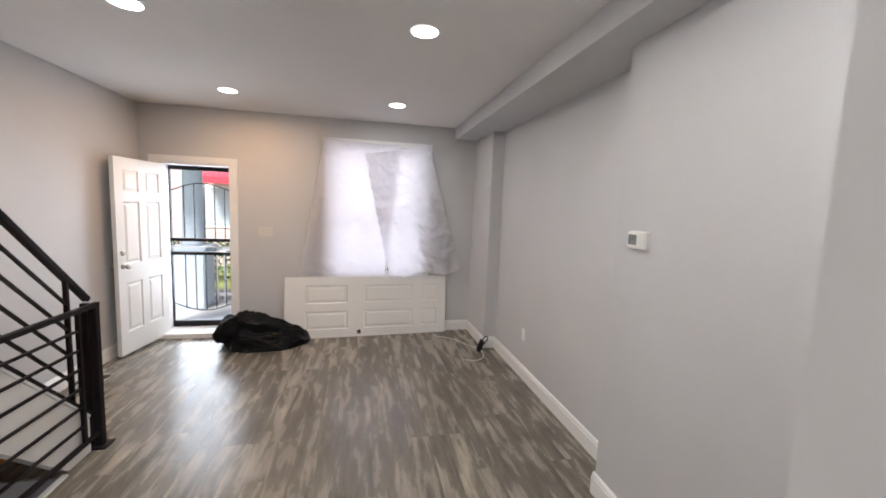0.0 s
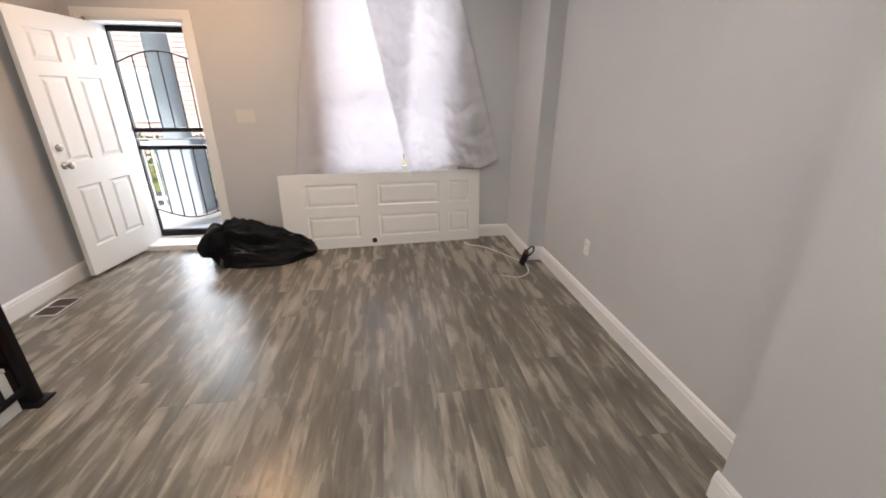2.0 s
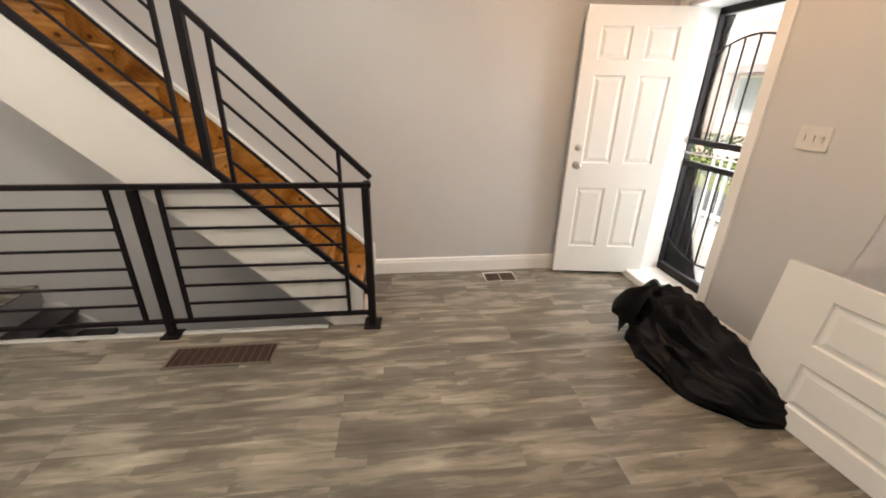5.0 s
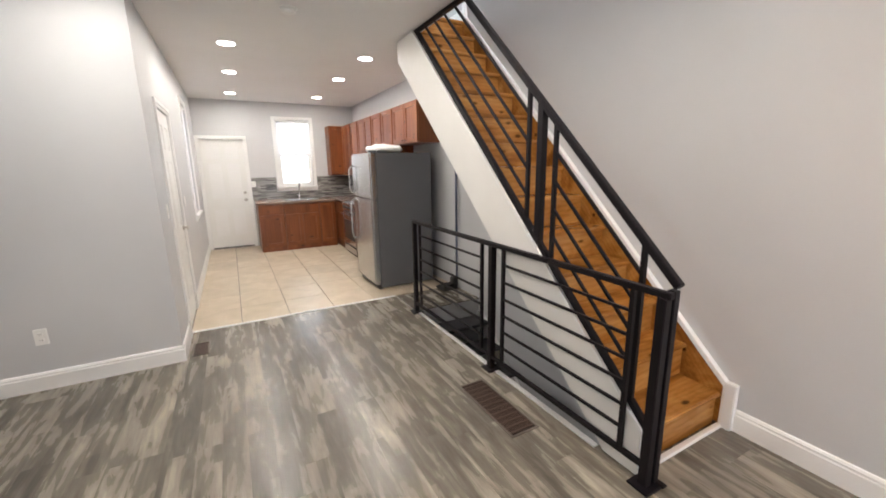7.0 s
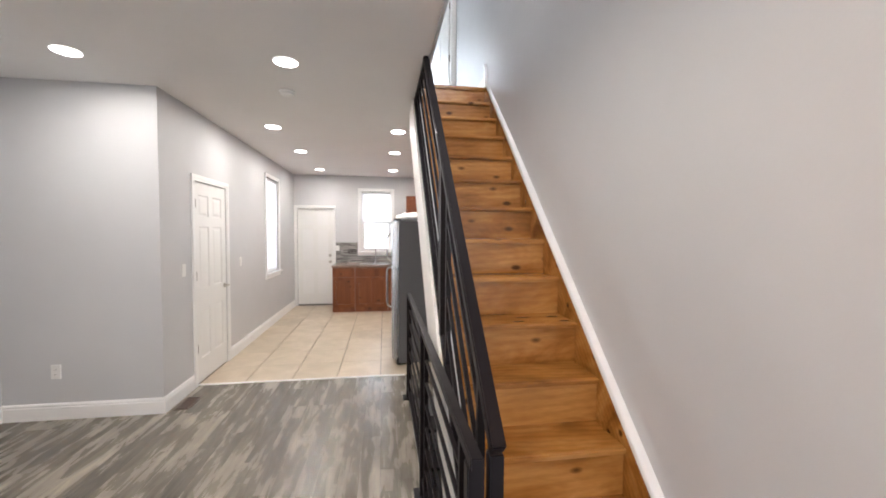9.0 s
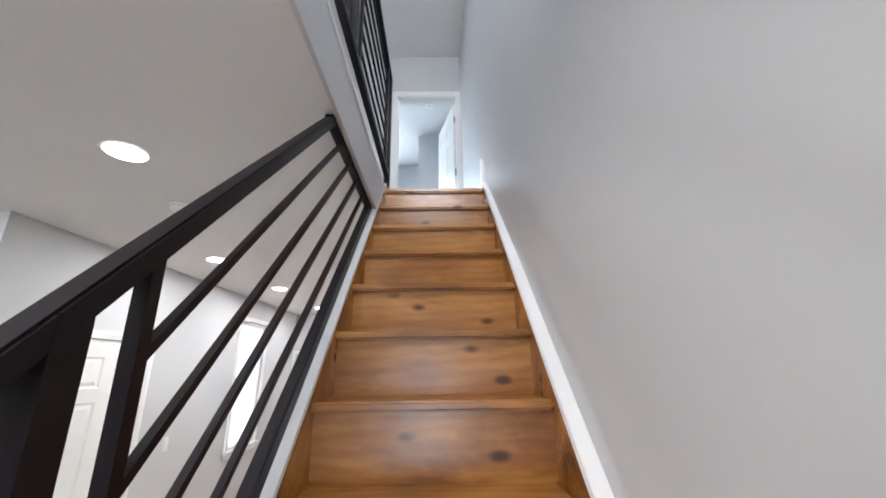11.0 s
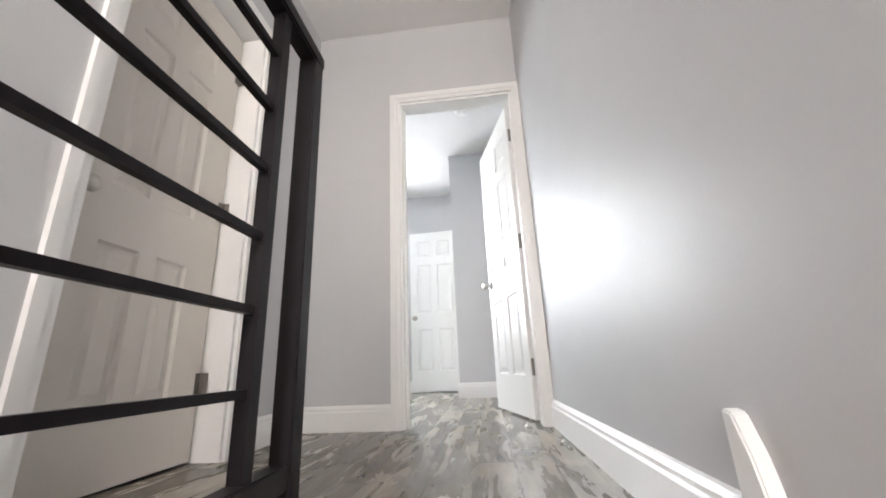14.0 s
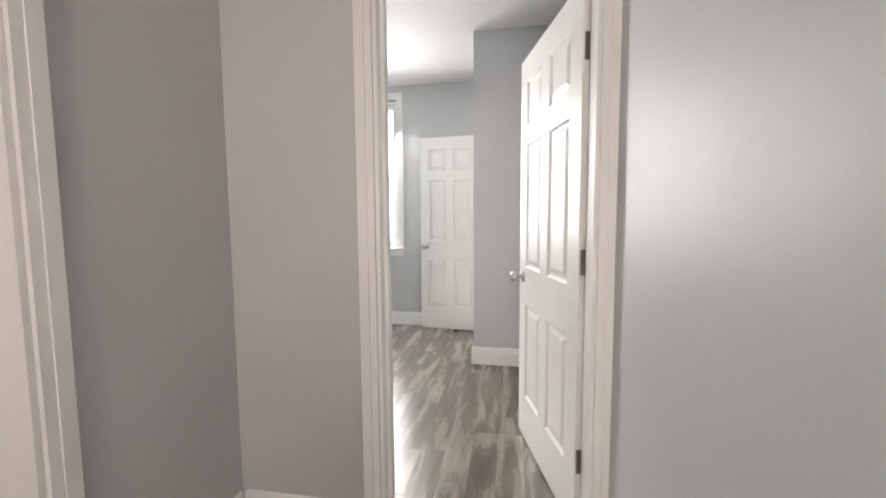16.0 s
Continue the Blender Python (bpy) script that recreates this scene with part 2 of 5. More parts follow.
def mosaic():
    m, nt, b = mat_base("glass_strip_mosaic", 0.18, 0, 0.6)
    tc = nt.nodes.new("ShaderNodeTexCoord")
    sep = nt.nodes.new("ShaderNodeSeparateXYZ")
    nt.links.new(tc.outputs["Object"], sep.inputs[0])
    add = nt.nodes.new("ShaderNodeMath")
    nt.links.new(sep.outputs["X"], add.inputs[0])
    nt.links.new(sep.outputs["Y"], add.inputs[1])
    com = nt.nodes.new("ShaderNodeCombineXYZ")
    nt.links.new(add.outputs[0], com.inputs[0])
    nt.links.new(sep.outputs["Z"], com.inputs[1])
    br = nt.nodes.new("ShaderNodeTexBrick")
    br.inputs["Scale"].default_value = 1.0
    br.inputs["Brick Width"].default_value = 0.15
    br.inputs["Row Height"].default_value = 0.022
    br.inputs["Mortar Size"].default_value = 0.002
    br.offset = 0.37
    br.inputs["Color1"].default_value = (0.05, 0.045, 0.04, 1)
    br.inputs["Color2"].default_value = (0.36, 0.35, 0.33, 1)
    br.inputs["Mortar"].default_value = (0.22, 0.215, 0.21, 1)
    nt.links.new(com.outputs[0], br.inputs["Vector"])
    nt.links.new(br.outputs["Color"], b.inputs["Base Color"])
    bump(nt, b, br.outputs["Fac"], 0.3, 0.002)
    return m


MOSAIC = mosaic()


def speckle(name, a, bcol, c, rough):
    m, nt, b = mat_base(name, rough, 0, 0.5)
    v = coords(nt)
    n = noise_tex(nt, v, 90, 4, 0.7)
    nt.links.new(ramp(nt, n, [(0.35, a), (0.5, bcol), (0.65, c)]), b.inputs["Base Color"])
    return m


COUNTER = speckle("brown_stone_counter", (0.10, 0.06, 0.045), (0.24, 0.16, 0.12), (0.42, 0.33, 0.27), 0.22)


def sheet_mat(name, through_cloth, gaps):
    m, nt, b = mat_base(name, 0.85, 0, 0.1)
    v = coords(nt)
    b.inputs["Base Color"].default_value = (0.86, 0.86, 0.87, 1)
    tr = nt.nodes.new("ShaderNodeBsdfTranslucent")
    tr.inputs["Color"].default_value = (0.91, 0.90, 0.94, 1)
    mx = nt.nodes.new("ShaderNodeMixShader")
    mx.inputs[0].default_value = through_cloth
    nt.links.new(b.outputs[0], mx.inputs[1])
    nt.links.new(tr.outputs[0], mx.inputs[2])
    tp = nt.nodes.new("ShaderNodeBsdfTransparent")
    m2 = nt.nodes.new("ShaderNodeMixShader")
    m2.inputs[0].default_value = gaps
    nt.links.new(mx.outputs[0], m2.inputs[1])
    nt.links.new(tp.outputs[0], m2.inputs[2])
    nt.links.new(m2.outputs[0], nt.nodes["Material Output"].inputs["Surface"])
    bump(nt, b, noise_tex(nt, coords(nt, (1, 1, 1.8)), 26, 5, 0.6, 0.6), 0.5, 0.012)
    return m


SHEET = sheet_mat("thin_white_sheet", 0.50, 0.09)
SHEET_THICK = sheet_mat("crumpled_white_sheet", 0.44, 0.04)


def bag_mat():
    m, nt, b = mat_base("black_bin_bag_plastic", 0.27, 0, 0.14)
    b.inputs["Base Color"].default_value = (0.004, 0.004, 0.005, 1)
    v = coords(nt, (1, 1, 1))
    bump(nt, b, noise_tex(nt, v, 11, 5, 0.6, 1.2), 0.3, 0.015)
    return m


BAG = bag_mat()


def glass_mat():
    m, nt, b = mat_base("window_glass", 0.02, 0, 0.5)
    tr = nt.nodes.new("ShaderNodeBsdfTransparent")
    gl = nt.nodes.new("ShaderNodeBsdfGlossy")
    gl.inputs["Roughness"].default_value = 0.02
    fr = nt.nodes.new("ShaderNodeFresnel")
    fr.inputs["IOR"].default_value = 1.3
    mx = nt.nodes.new("ShaderNodeMixShader")
    nt.links.new(fr.outputs[0], mx.inputs[0])
    nt.links.new(tr.outputs[0], mx.inputs[1])
    nt.links.new(gl.outputs[0], mx.inputs[2])
    nt.links.new(mx.outputs[0], nt.nodes["Material Output"].inputs["Surface"])
    return m


GLASS = glass_mat()


def glow(name, color, strength):
    m = bpy.data.materials.new(name)
    m.use_nodes = True
    nt = m.node_tree
    nt.nodes.remove(nt.nodes["Principled BSDF"])
    e = nt.nodes.new("ShaderNodeEmission")
    e.inputs[0].default_value = (*color, 1)
    e.inputs[1].default_value = strength
    nt.links.new(e.outputs[0], nt.nodes["Material Output"].inputs["Surface"])
    return m


LENS = glow("lit_led_lens", (1.0, 0.96, 0.90), 7.0)
BRIGHT = glow("bright_overcast_backdrop", (0.93, 0.96, 1.0), OUTSIDE)

# ---- building helpers ----
def box(bm, x0, y0, z0, x1, y1, z1):
    v = [bm.verts.new((x, y, z)) for z in (z0, z1) for y in (y0, y1) for x in (x0, x1)]
    for f in ((0, 2, 3, 1), (4, 5, 7, 6), (0, 1, 5, 4), (2, 6, 7, 3), (0, 4, 6, 2), (1, 3, 7, 5)):
        bm.faces.new([v[i] for i in f])
    return v


def boxes(*list_of):
    bm = bmesh.new()
    for b in list_of:
        x0, y0, z0, x1, y1, z1 = b
        box(bm, min(x0, x1), min(y0, y1), min(z0, z1), max(x0, x1), max(y0, y1), max(z0, z1))
    return bm


def bevelled(bm, w, seg=2):
    bmesh.ops.bevel(bm, geom=list(bm.edges), offset=w, segments=seg, affect="EDGES", clamp_overlap=True)
    return bm


def prism(points, lo, hi, axis="x"):
    """A flat outline, in the two other axes, drawn out along one axis."""
    bm = bmesh.new()
    def at(p, d):
        return {"x": (d, p[0], p[1]), "y": (p[0], d, p[1]), "z": (p[0], p[1], d)}[axis]
    a = [bm.verts.new(at(p, lo)) for p in points]
    b = [bm.verts.new(at(p, hi)) for p in points]
    bm.faces.new(a)
    bm.faces.new(b[::-1])
    n = len(points)
    for i in range(n):
        bm.faces.new((a[i], b[i], b[(i + 1) % n], a[(i + 1) % n]))
    bmesh.ops.recalc_face_normals(bm, faces=bm.faces)
    return bm


def bar(p, q, w, d=None):
    """A square bar from p to q."""
    p, q = Vector(p), Vector(q)
    d = d or w
    bm = bmesh.new()
    box(bm, -w / 2, -d / 2, 0, w / 2, d / 2, (q - p).length)
    z = (q - p).normalized()
    x = Vector((1, 0, 0)) if abs(z.x) < 0.9 else Vector((0, 1, 0))
    y = z.cross(x).normalized()
    x = y.cross(z)
    m = Matrix((x, y, z)).transposed().to_4x4()
    m.translation = p
    bmesh.ops.transform(bm, matrix=m, verts=bm.verts)
    return bm


def lathe(profile, centre, seg=20, axis="z"):
    """A turned shape: (radius, height) pairs about an axis."""
    bm = bmesh.new()
    rings = []
    for r, h in profile:
        ring = []
        for i in range(seg):
            a = 2 * math.pi * i / seg
            c, s = r * math.cos(a), r * math.sin(a)
            p = {"z": (c, s, h), "y": (c, h, s), "x": (h, c, s)}[axis]
            ring.append(bm.verts.new(Vector(centre) + Vector(p)))
        rings.append(ring)
    for a, b in zip(rings, rings[1:]):
        for i in range(seg):
            bm.faces.new((a[i], a[(i + 1) % seg], b[(i + 1) % seg], b[i]))
    bm.faces.new(rings[0][::-1])
    bm.faces.new(rings[-1])
    bmesh.ops.recalc_face_normals(bm, faces=bm.faces)
    for f in bm.faces:
        f.smooth = len(f.verts) == 4
    return bm


def tube(points, r, seg=8):
    """A round cord through points."""
    bm = bmesh.new()
    rings = []
    pts = [Vector(p) for p in points]
    for i, p in enumerate(pts):
        t = (pts[min(i + 1, len(pts) - 1)] - pts[max(i - 1, 0)]).normalized()
        u = t.cross(Vector((0, 0, 1)))
        u = u.normalized() if u.length > 0.01 else Vector((1, 0, 0))
        w = t.cross(u)
        rings.append([bm.verts.new(p + r * (math.cos(k * 2 * math.pi / seg) * u + math.sin(k * 2 * math.pi / seg) * w)) for k in range(seg)])
    for a, b in zip(rings, rings[1:]):
        for i in range(seg):
            bm.faces.new((a[i], a[(i + 1) % seg], b[(i + 1) % seg], b[i]))
    bm.faces.new(rings[0][::-1])
    bm.faces.new(rings[-1])
    bmesh.ops.recalc_face_normals(bm, faces=bm.faces)
    for f in bm.faces:
        f.smooth = True
    return bm


def smooth_line(points, n=8):
    pts = [Vector(p) for p in points]
    out = []
    for i in range(len(pts) - 1):
        p0, p1, p2, p3 = pts[max(i - 1, 0)], pts[i], pts[i + 1], pts[min(i + 2, len(pts) - 1)]
        for k in range(n):
            t = k / n
            out.append(0.5 * ((2 * p1) + (p2 - p0) * t + (2 * p0 - 5 * p1 + 4 * p2 - p3) * t * t + (3 * p1 - p0 - 3 * p2 + p3) * t ** 3))
    out.append(pts[-1])
    return out


def mesh_of(name, bm, material):
    me = bpy.data.meshes.new(name)
    bmesh.ops.recalc_face_normals(bm, faces=bm.faces)
    bm.to_mesh(me)
    bm.free()
    me.materials.append(material)
    return me


def part(name, bm, material, parent, label=""):
    ob = new(name, mesh_of(name, bm, material))
    ob.parent = parent
    if label:
        ob["label"] = label
    return ob


def thing(name, label, category, at=None, group=""):
    ob = new(name)
    ob.empty_display_size = 0.1
    if at is not None:
        ob.matrix_world = at
    return tagged(ob, label, category, group)


def setting(name, bm, material, label, category):
    return tagged(new(name, mesh_of(name, bm, material)), label, category, "", "structure")

# ---- the large structure ----
WX, EX, FY, BY = -1.81, 2.29, 5.18, -4.49      # west, east, front and back faces
KX = 1.06                                      # kitchen's east wall
CZ, UZ, UC = 2.715, 2.985, 5.545                # ceiling, upper floor, upper ceiling
HX, UBY = -0.425, -4.29                        # upper hall wall, bedroom back wall
R, RUN, Y14, TOPZ = 0.2132, 0.2175, 0.022, 2.985

setting("wall_west", boxes((-2.06, -4.75, -2.5, WX, 5.44, 5.75)), WALL, "light grey painted party wall beside the staircase", "wall")
setting("wall_front", boxes((WX, FY, -0.2, -1.64, 5.44, 2.98), (-1.64, FY, 2.08, -0.85, 5.44, 2.98), (-0.85, FY, -0.2, 0.25, 5.44, 2.98),
        (0.25, FY, -0.2, 1.50, 5.44, 0.72), (0.25, FY, 2.42, 1.50, 5.44, 2.98), (1.50, FY, -0.2, 2.54, 5.44, 2.98)), WALL,
        "light grey painted front wall with door and window", "wall")
setting("wall_east", boxes((EX, 0.92, -0.2, 2.54, FY, CZ)), WALL, "light grey painted living room side wall", "wall")
setting("wall_chase", boxes((2.145, 4.45, 0, EX, FY, 2.57)), WALL, "grey boxed pipe chase in the room corner", "wall")
setting("wall_breast", boxes((2.08, 0.92, 0, EX, 2.02, 2.57)), WALL, "grey wall projection carrying the thermostat", "wall")
setting("wall_recess", boxes((2.24, 0.05, -0.2, 2.54, 0.92, CZ)), WALL, "light grey recessed side wall", "wall")
setting("wall_jog", boxes((KX, 0.06, -0.2, 2.24, 0.345, CZ)), WALL, "light grey wall facing the living room", "wall")
setting("beam", boxes((1.86, 0.92, 2.57, EX, FY, CZ)), WALL, "grey boxed soffit under the living room ceiling", "beam")
setting("wall_kitchen_east", boxes((KX, -0.24, -0.2, 1.28, 0.06, CZ), (KX, -1.0, 2.03, 1.28, -0.24, CZ), (KX, -2.58, -0.2, 1.28, -1.0, CZ),
        (KX, -3.28, -0.2, 1.28, -2.58, 0.87), (KX, -3.28, 2.40, 1.28, -2.58, CZ), (KX, -4.75, -0.2, 1.28, -3.28, CZ)), WALL,
        "light grey painted kitchen wall with closet door and window", "wall")
setting("wall_back", boxes((WX, -4.75, -0.2, -0.93, BY, UZ), (-0.93, -4.75, -0.2, -0.29, BY, 1.13), (-0.93, -4.75, 2.40, -0.29, BY, UZ),
        (-0.29, -4.75, -0.2, 0.29, BY, UZ), (0.29, -4.75, 2.03, 1.0, BY, UZ), (1.0, -4.75, -0.2, KX, BY, UZ)), WALL,
        "light grey painted kitchen back wall with door and window", "wall")
setting("ceiling", boxes((-1.08, -4.75, CZ, 1.28, 5.18, 2.85), (1.28, 0.06, CZ, 2.54, 5.18, 2.85), (WX, -4.75, CZ, -1.08, -0.02, 2.85),
        (WX, 2.70, CZ, -1.08, 5.18, 2.85)), CEIL, "smooth white painted ceiling with recessed lights", "ceiling")
# upper storey
setting("upper_floor", boxes((-1.08, -4.75, 2.85, 2.54, 5.18, 2.968), (WX, -4.75, 2.85, -1.08, -0.02, 2.968), (WX, 2.70, 2.85, -1.08, 5.18, 2.968)), WALL_DARK,
        "upper storey floor deck", "floor")
setting("wall_stairwell_fascia", boxes((-1.095, -0.02, 2.69, -1.08, 2.70, 2.939)), WALL, "grey painted edge of the upper floor over the stairs", "wall")
setting("trim_stairwell", bevelled(boxes((-1.100, -0.05, 2.940, -1.0, 2.70, 2.974)), 0.005), TRIM, "white painted ledge around the stairwell", "trim")
# This opening is added, to admit the upper hall's fill light.
setting("wall_stairwell_front", boxes((WX, 2.70, 2.86, -1.74, 2.85, UC), (-1.74, 2.70, 2.86, -0.94, 2.85, 3.75), (-1.74, 2.70, 5.15, -0.94, 2.85, UC), (-0.94, 2.70, 2.86, 0.9, 2.85, UC)), WALL, "light grey wall closing the stairwell, with an added window", "wall")
setting("ceiling_upper", boxes((-2.06, -4.75, UC, 1.28, 2.85, 5.75)), CEIL, "white painted upper storey ceiling", "ceiling")
setting("wall_hall", boxes((HX, -1.49, 2.968, HX + 0.14, -0.877, UC), (HX, -0.877, 4.955, HX + 0.14, -0.178, UC), (HX, -0.178, 2.968, HX + 0.14, 2.70, UC)), WALL,
        "light grey upper hall wall with a closet door", "wall")
setting("wall_bedroom", boxes((WX, -1.61, 2.968, -1.705, -1.49, UC), (-1.705, -1.61, 4.95, -0.984, -1.49, UC), (-0.984, -1.61, 2.968, KX, -1.49, UC)), WALL,
        "light grey wall with the open bedroom doorway", "wall")
setting("wall_bedroom_east", boxes((KX, -4.75, 2.968, 1.28, -1.49, UC)), WALL, "light grey bedroom side wall", "wall")
setting("wall_bedroom_back", boxes((WX, -4.75, UZ, -0.24, UBY, UC), (-0.24, -4.75, UZ, 0.50, UBY, 3.83), (-0.24, -4.75, 5.40, 0.50, UBY, UC), (0.50, -4.75, UZ, KX, UBY, UC)), WALL,
        "light grey bedroom back wall with a window", "wall")
setting("wall_bedroom_closet", boxes((WX, UBY, 2.968, -1.157, -3.245, UC)), WALL, "grey boxed closet in the bedroom", "wall")
setting("wall_closet_back", boxes((HX + 0.14, -1.0, 2.968, 0.4, -0.9, UC), (HX + 0.14, -0.17, 2.968, 0.4, -0.07, UC), (0.4, -1.0, 2.968, 0.5, -0.07, UC)), WALL_DARK, "plain closet walls", "wall")
# ground floor deck, with the basement stair opening
setting("floor", boxes((-1.02, -0.26, -0.16, 2.54, FY, -0.012), (WX, 2.64, -0.16, -1.02, FY, -0.012), (WX, -0.26, -0.16, -1.02, 0.30, -0.012)), WALL_DARK, "living room floor of weathered grey laminate planks", "floor")
setting("floor_kitchen", boxes((WX, -4.75, -0.16, 1.28, -0.26, -0.010)), GROUT, "kitchen floor of beige ceramic tiles", "floor")
# The stairwell's shade below the floor is put into this darker grey.
setting("wall_basement", boxes((-1.02, 0.15, -2.5, -0.90, 2.76, -0.16), (WX, 2.64, -2.5, -1.02, 2.76, -0.16), (WX, 0.15, -2.5, -1.02, 0.30, -0.16)), WALL_DARK, "grey basement stairwell wall with shade put into its colour", "wall")
setting("floor_basement", boxes((WX, 0.15, -2.6, -0.90, 2.76, -2.5)), CONCRETE, "basement concrete floor", "floor")
setting("trim_opening", bevelled(boxes((-1.035, 0.30, -0.16, -1.0, 2.64, 0.010)), 0.003), TRIM, "white edge trim of the basement opening", "trim")
setting("threshold", bevelled(boxes((-1.0, -0.285, -0.01, KX, -0.245, 0.006)), 0.004), TRIM, "pale strip between laminate and tile", "trim")


def skirting(name, p, q, side, h=0.135, z=0.0):
    """A moulded baseboard along a wall from p to q, proud of it towards side."""
    p, q, s = Vector((*p, z)), Vector((*q, z)), Vector((*side, 0))
    prof = [(0, 0), (0.016, 0), (0.016, h * 0.74), (0.012, h * 0.80), (0.012, h * 0.88), (0.006, h * 0.96), (0, h)]
    bm = bmesh.new()
    a = [bm.verts.new(p + s * d + Vector((0, 0, k))) for d, k in prof]
    b = [bm.verts.new(q + s * d + Vector((0, 0, k))) for d, k in prof]
    bm.faces.new(a)
    bm.faces.new(b[::-1])
    for i in range(len(prof)):
        j = (i + 1) % len(prof)
        bm.faces.new((a[i], a[j], b[j], b[i]))
    return setting(name, bm, TRIM, "white painted moulded baseboard", "baseboard")


skirting("baseboard", (WX, 2.87), (WX, FY - 0.016), (1, 0))
skirting("baseboard", (-0.78, FY), (2.145, FY), (0, -1))
skirting("baseboard", (2.145, 4.434), (2.145, FY - 0.016), (-1, 0))
skirting("baseboard", (2.145, 4.45), (EX - 0.016, 4.45), (0, -1))
skirting("baseboard", (EX, 2.036), (EX, 4.45), (-1, 0))
skirting("baseboard", (2.08, 0.904), (2.08, 2.036), (-1, 0))
skirting("baseboard", (2.08, 2.02), (EX, 2.02), (0, 1))
skirting("baseboard", (2.08, 0.92), (2.24, 0.92), (0, -1))
skirting("baseboard", (2.24, 0.361), (2.24, 0.904), (-1, 0))
skirting("baseboard", (KX - 0.016, 0.345), (2.24, 0.345), (0, 1))
skirting("baseboard", (KX, -0.165), (KX, 0.345), (-1, 0))
skirting("baseboard", (KX, BY), (KX, -1.07), (-1, 0))
lining = prism([(0.95, 2.10), (0.95, UC), (-1.49, UC), (-1.49, 2.97), (0.0, 2.97)], WX - 0.02, WX)
for v in lining.verts:                         # the wall leans into the hall a little towards the bedroom
    if v.co.x > WX - 0.01:
        v.co.x = WX - 0.0004 + (0.95 - v.co.y) * 0.0235
setting("wall_hall_west", lining, WALL, "light grey painted upper hall wall along the stairs", "wall")
skirting("baseboard", (-1.753, -1.474), (-1.788, 0.012), (1, 0), 0.128, UZ)
skirting("baseboard", (HX, -1.474), (HX, -0.937), (-1, 0), 0.128, UZ)
skirting("baseboard", (HX, -0.118), (HX, 2.70), (-1, 0), 0.128, UZ)
skirting("baseboard", (-0.926, -1.49), (HX - 0.016, -1.49), (0, 1), 0.128, UZ)
skirting("baseboard", (WX, -3.245), (-1.141, -3.245), (0, 1), 0.14, UZ)
skirting("baseboard", (-1.157, UBY), (-1.157, -3.245), (1, 0), 0.14, UZ)
skirting("baseboard", (-1.141, UBY), (KX, UBY), (0, 1), 0.14, UZ)
skirting("baseboard", (WX, -3.229), (WX, -1.61), (1, 0), 0.14, UZ)


def casing(name, axis, at, out, lo, hi, z0, z1, w=0.066, d=0.018, bottom=False):
    """Door or window trim on a wall plane: two uprights and a head, moulded in two steps."""
    list_of = []
    for step, (a, b, dd) in enumerate(((0, w - 0.003, d * 0.72), (w * 0.42, w, d))):
        e = at + out * dd
        for u0, u1, v0, v1 in ((lo - b, lo - a, z0, z1 + b), (hi + a, hi + b, z0, z1 + b), (lo - a, hi + a, z1 + a, z1 + b)):
            if axis == "y":
                list_of.append((u0, at, v0, u1, e, v1))
            else:
                list_of.append((at, u0, v0, e, u1, v1))
    if bottom:
        e = at + out * 0.05
        f = at + out * 0.016
        if axis == "y":
            list_of += [(lo - w - 0.015, at, z0 - 0.025, hi + w + 0.015, e, z0), (lo - w, at, z0 - 0.085, hi + w, f, z0 - 0.025)]
        else:
            list_of += [(at, lo - w - 0.015, z0 - 0.025, e, hi + w + 0.015, z0), (at, lo - w, z0 - 0.085, f, hi + w, z0 - 0.025)]
    return setting(name, boxes(*list_of), TRIM, "white painted moulded casing", "trim")


casing("trim_front_door", "y", FY, -1, -1.64, -0.85, 0.0, 2.08, 0.07)
casing("trim_front_window", "y", FY, -1, 0.25, 1.50, 0.72, 2.42, 0.06, 0.018, True)
casing("trim_kitchen_door", "y", BY, 1, 0.29, 1.0, 0.0, 2.03, 0.058)
casing("trim_kitchen_window", "y", BY, 1, -0.93, -0.29, 1.13, 2.40, 0.06, 0.018, True)
casing("trim_side_window", "x", KX, -1, -3.28, -2.58, 0.87, 2.40, 0.055, 0.018, True)
casing("trim_closet_door", "x", KX, -1, -1.0, -0.24, 0.0, 2.03, 0.06)
casing("trim_bedroom_door", "y", -1.49, 1, -1.705, -0.984, UZ, 4.95, 0.058)
casing("trim_bedroom_door_inside", "y", -1.61, -1, -1.705, -0.984, UZ, 4.95, 0.058)
casing("trim_hall_door", "x", HX, -1, -0.877, -0.178, UZ, 4.955, 0.06)
casing("trim_bedroom_window", "y", UBY, 1, -0.24, 0.50, 3.83, 5.40, 0.07, 0.018, True)
setting("jamb_front_door", boxes((-1.64, FY + 0.002, 0, -1.615, 5.43, 2.08), (-0.875, FY + 0.002, 0, -0.85, 5.43, 2.08), (-1.64, FY + 0.002, 2.055, -0.85, 5.43, 2.08)), TRIM, "white painted front door jamb", "trim")
setting("jamb_bedroom_door", boxes((-1.705, -1.608, UZ, -1.692, -1.492, 4.95), (-0.997, -1.608, UZ, -0.984, -1.492, 4.95), (-1.692, -1.608, 4.937, -0.997, -1.492, 4.95),
        (-1.01, -1.57, UZ, -0.997, -1.535, 4.937)), TRIM, "white painted bedroom door jamb with its stop", "trim")
setting("jamb_hall_door", boxes((HX + 0.002, -0.877, UZ, HX + 0.138, -0.863, 4.955), (HX + 0.002, -0.192, UZ, HX + 0.138, -0.178, 4.955), (HX + 0.002, -0.863, 4.941, HX + 0.138, -0.192, 4.955)), TRIM, "white painted jamb of the recessed hall closet door", "trim")
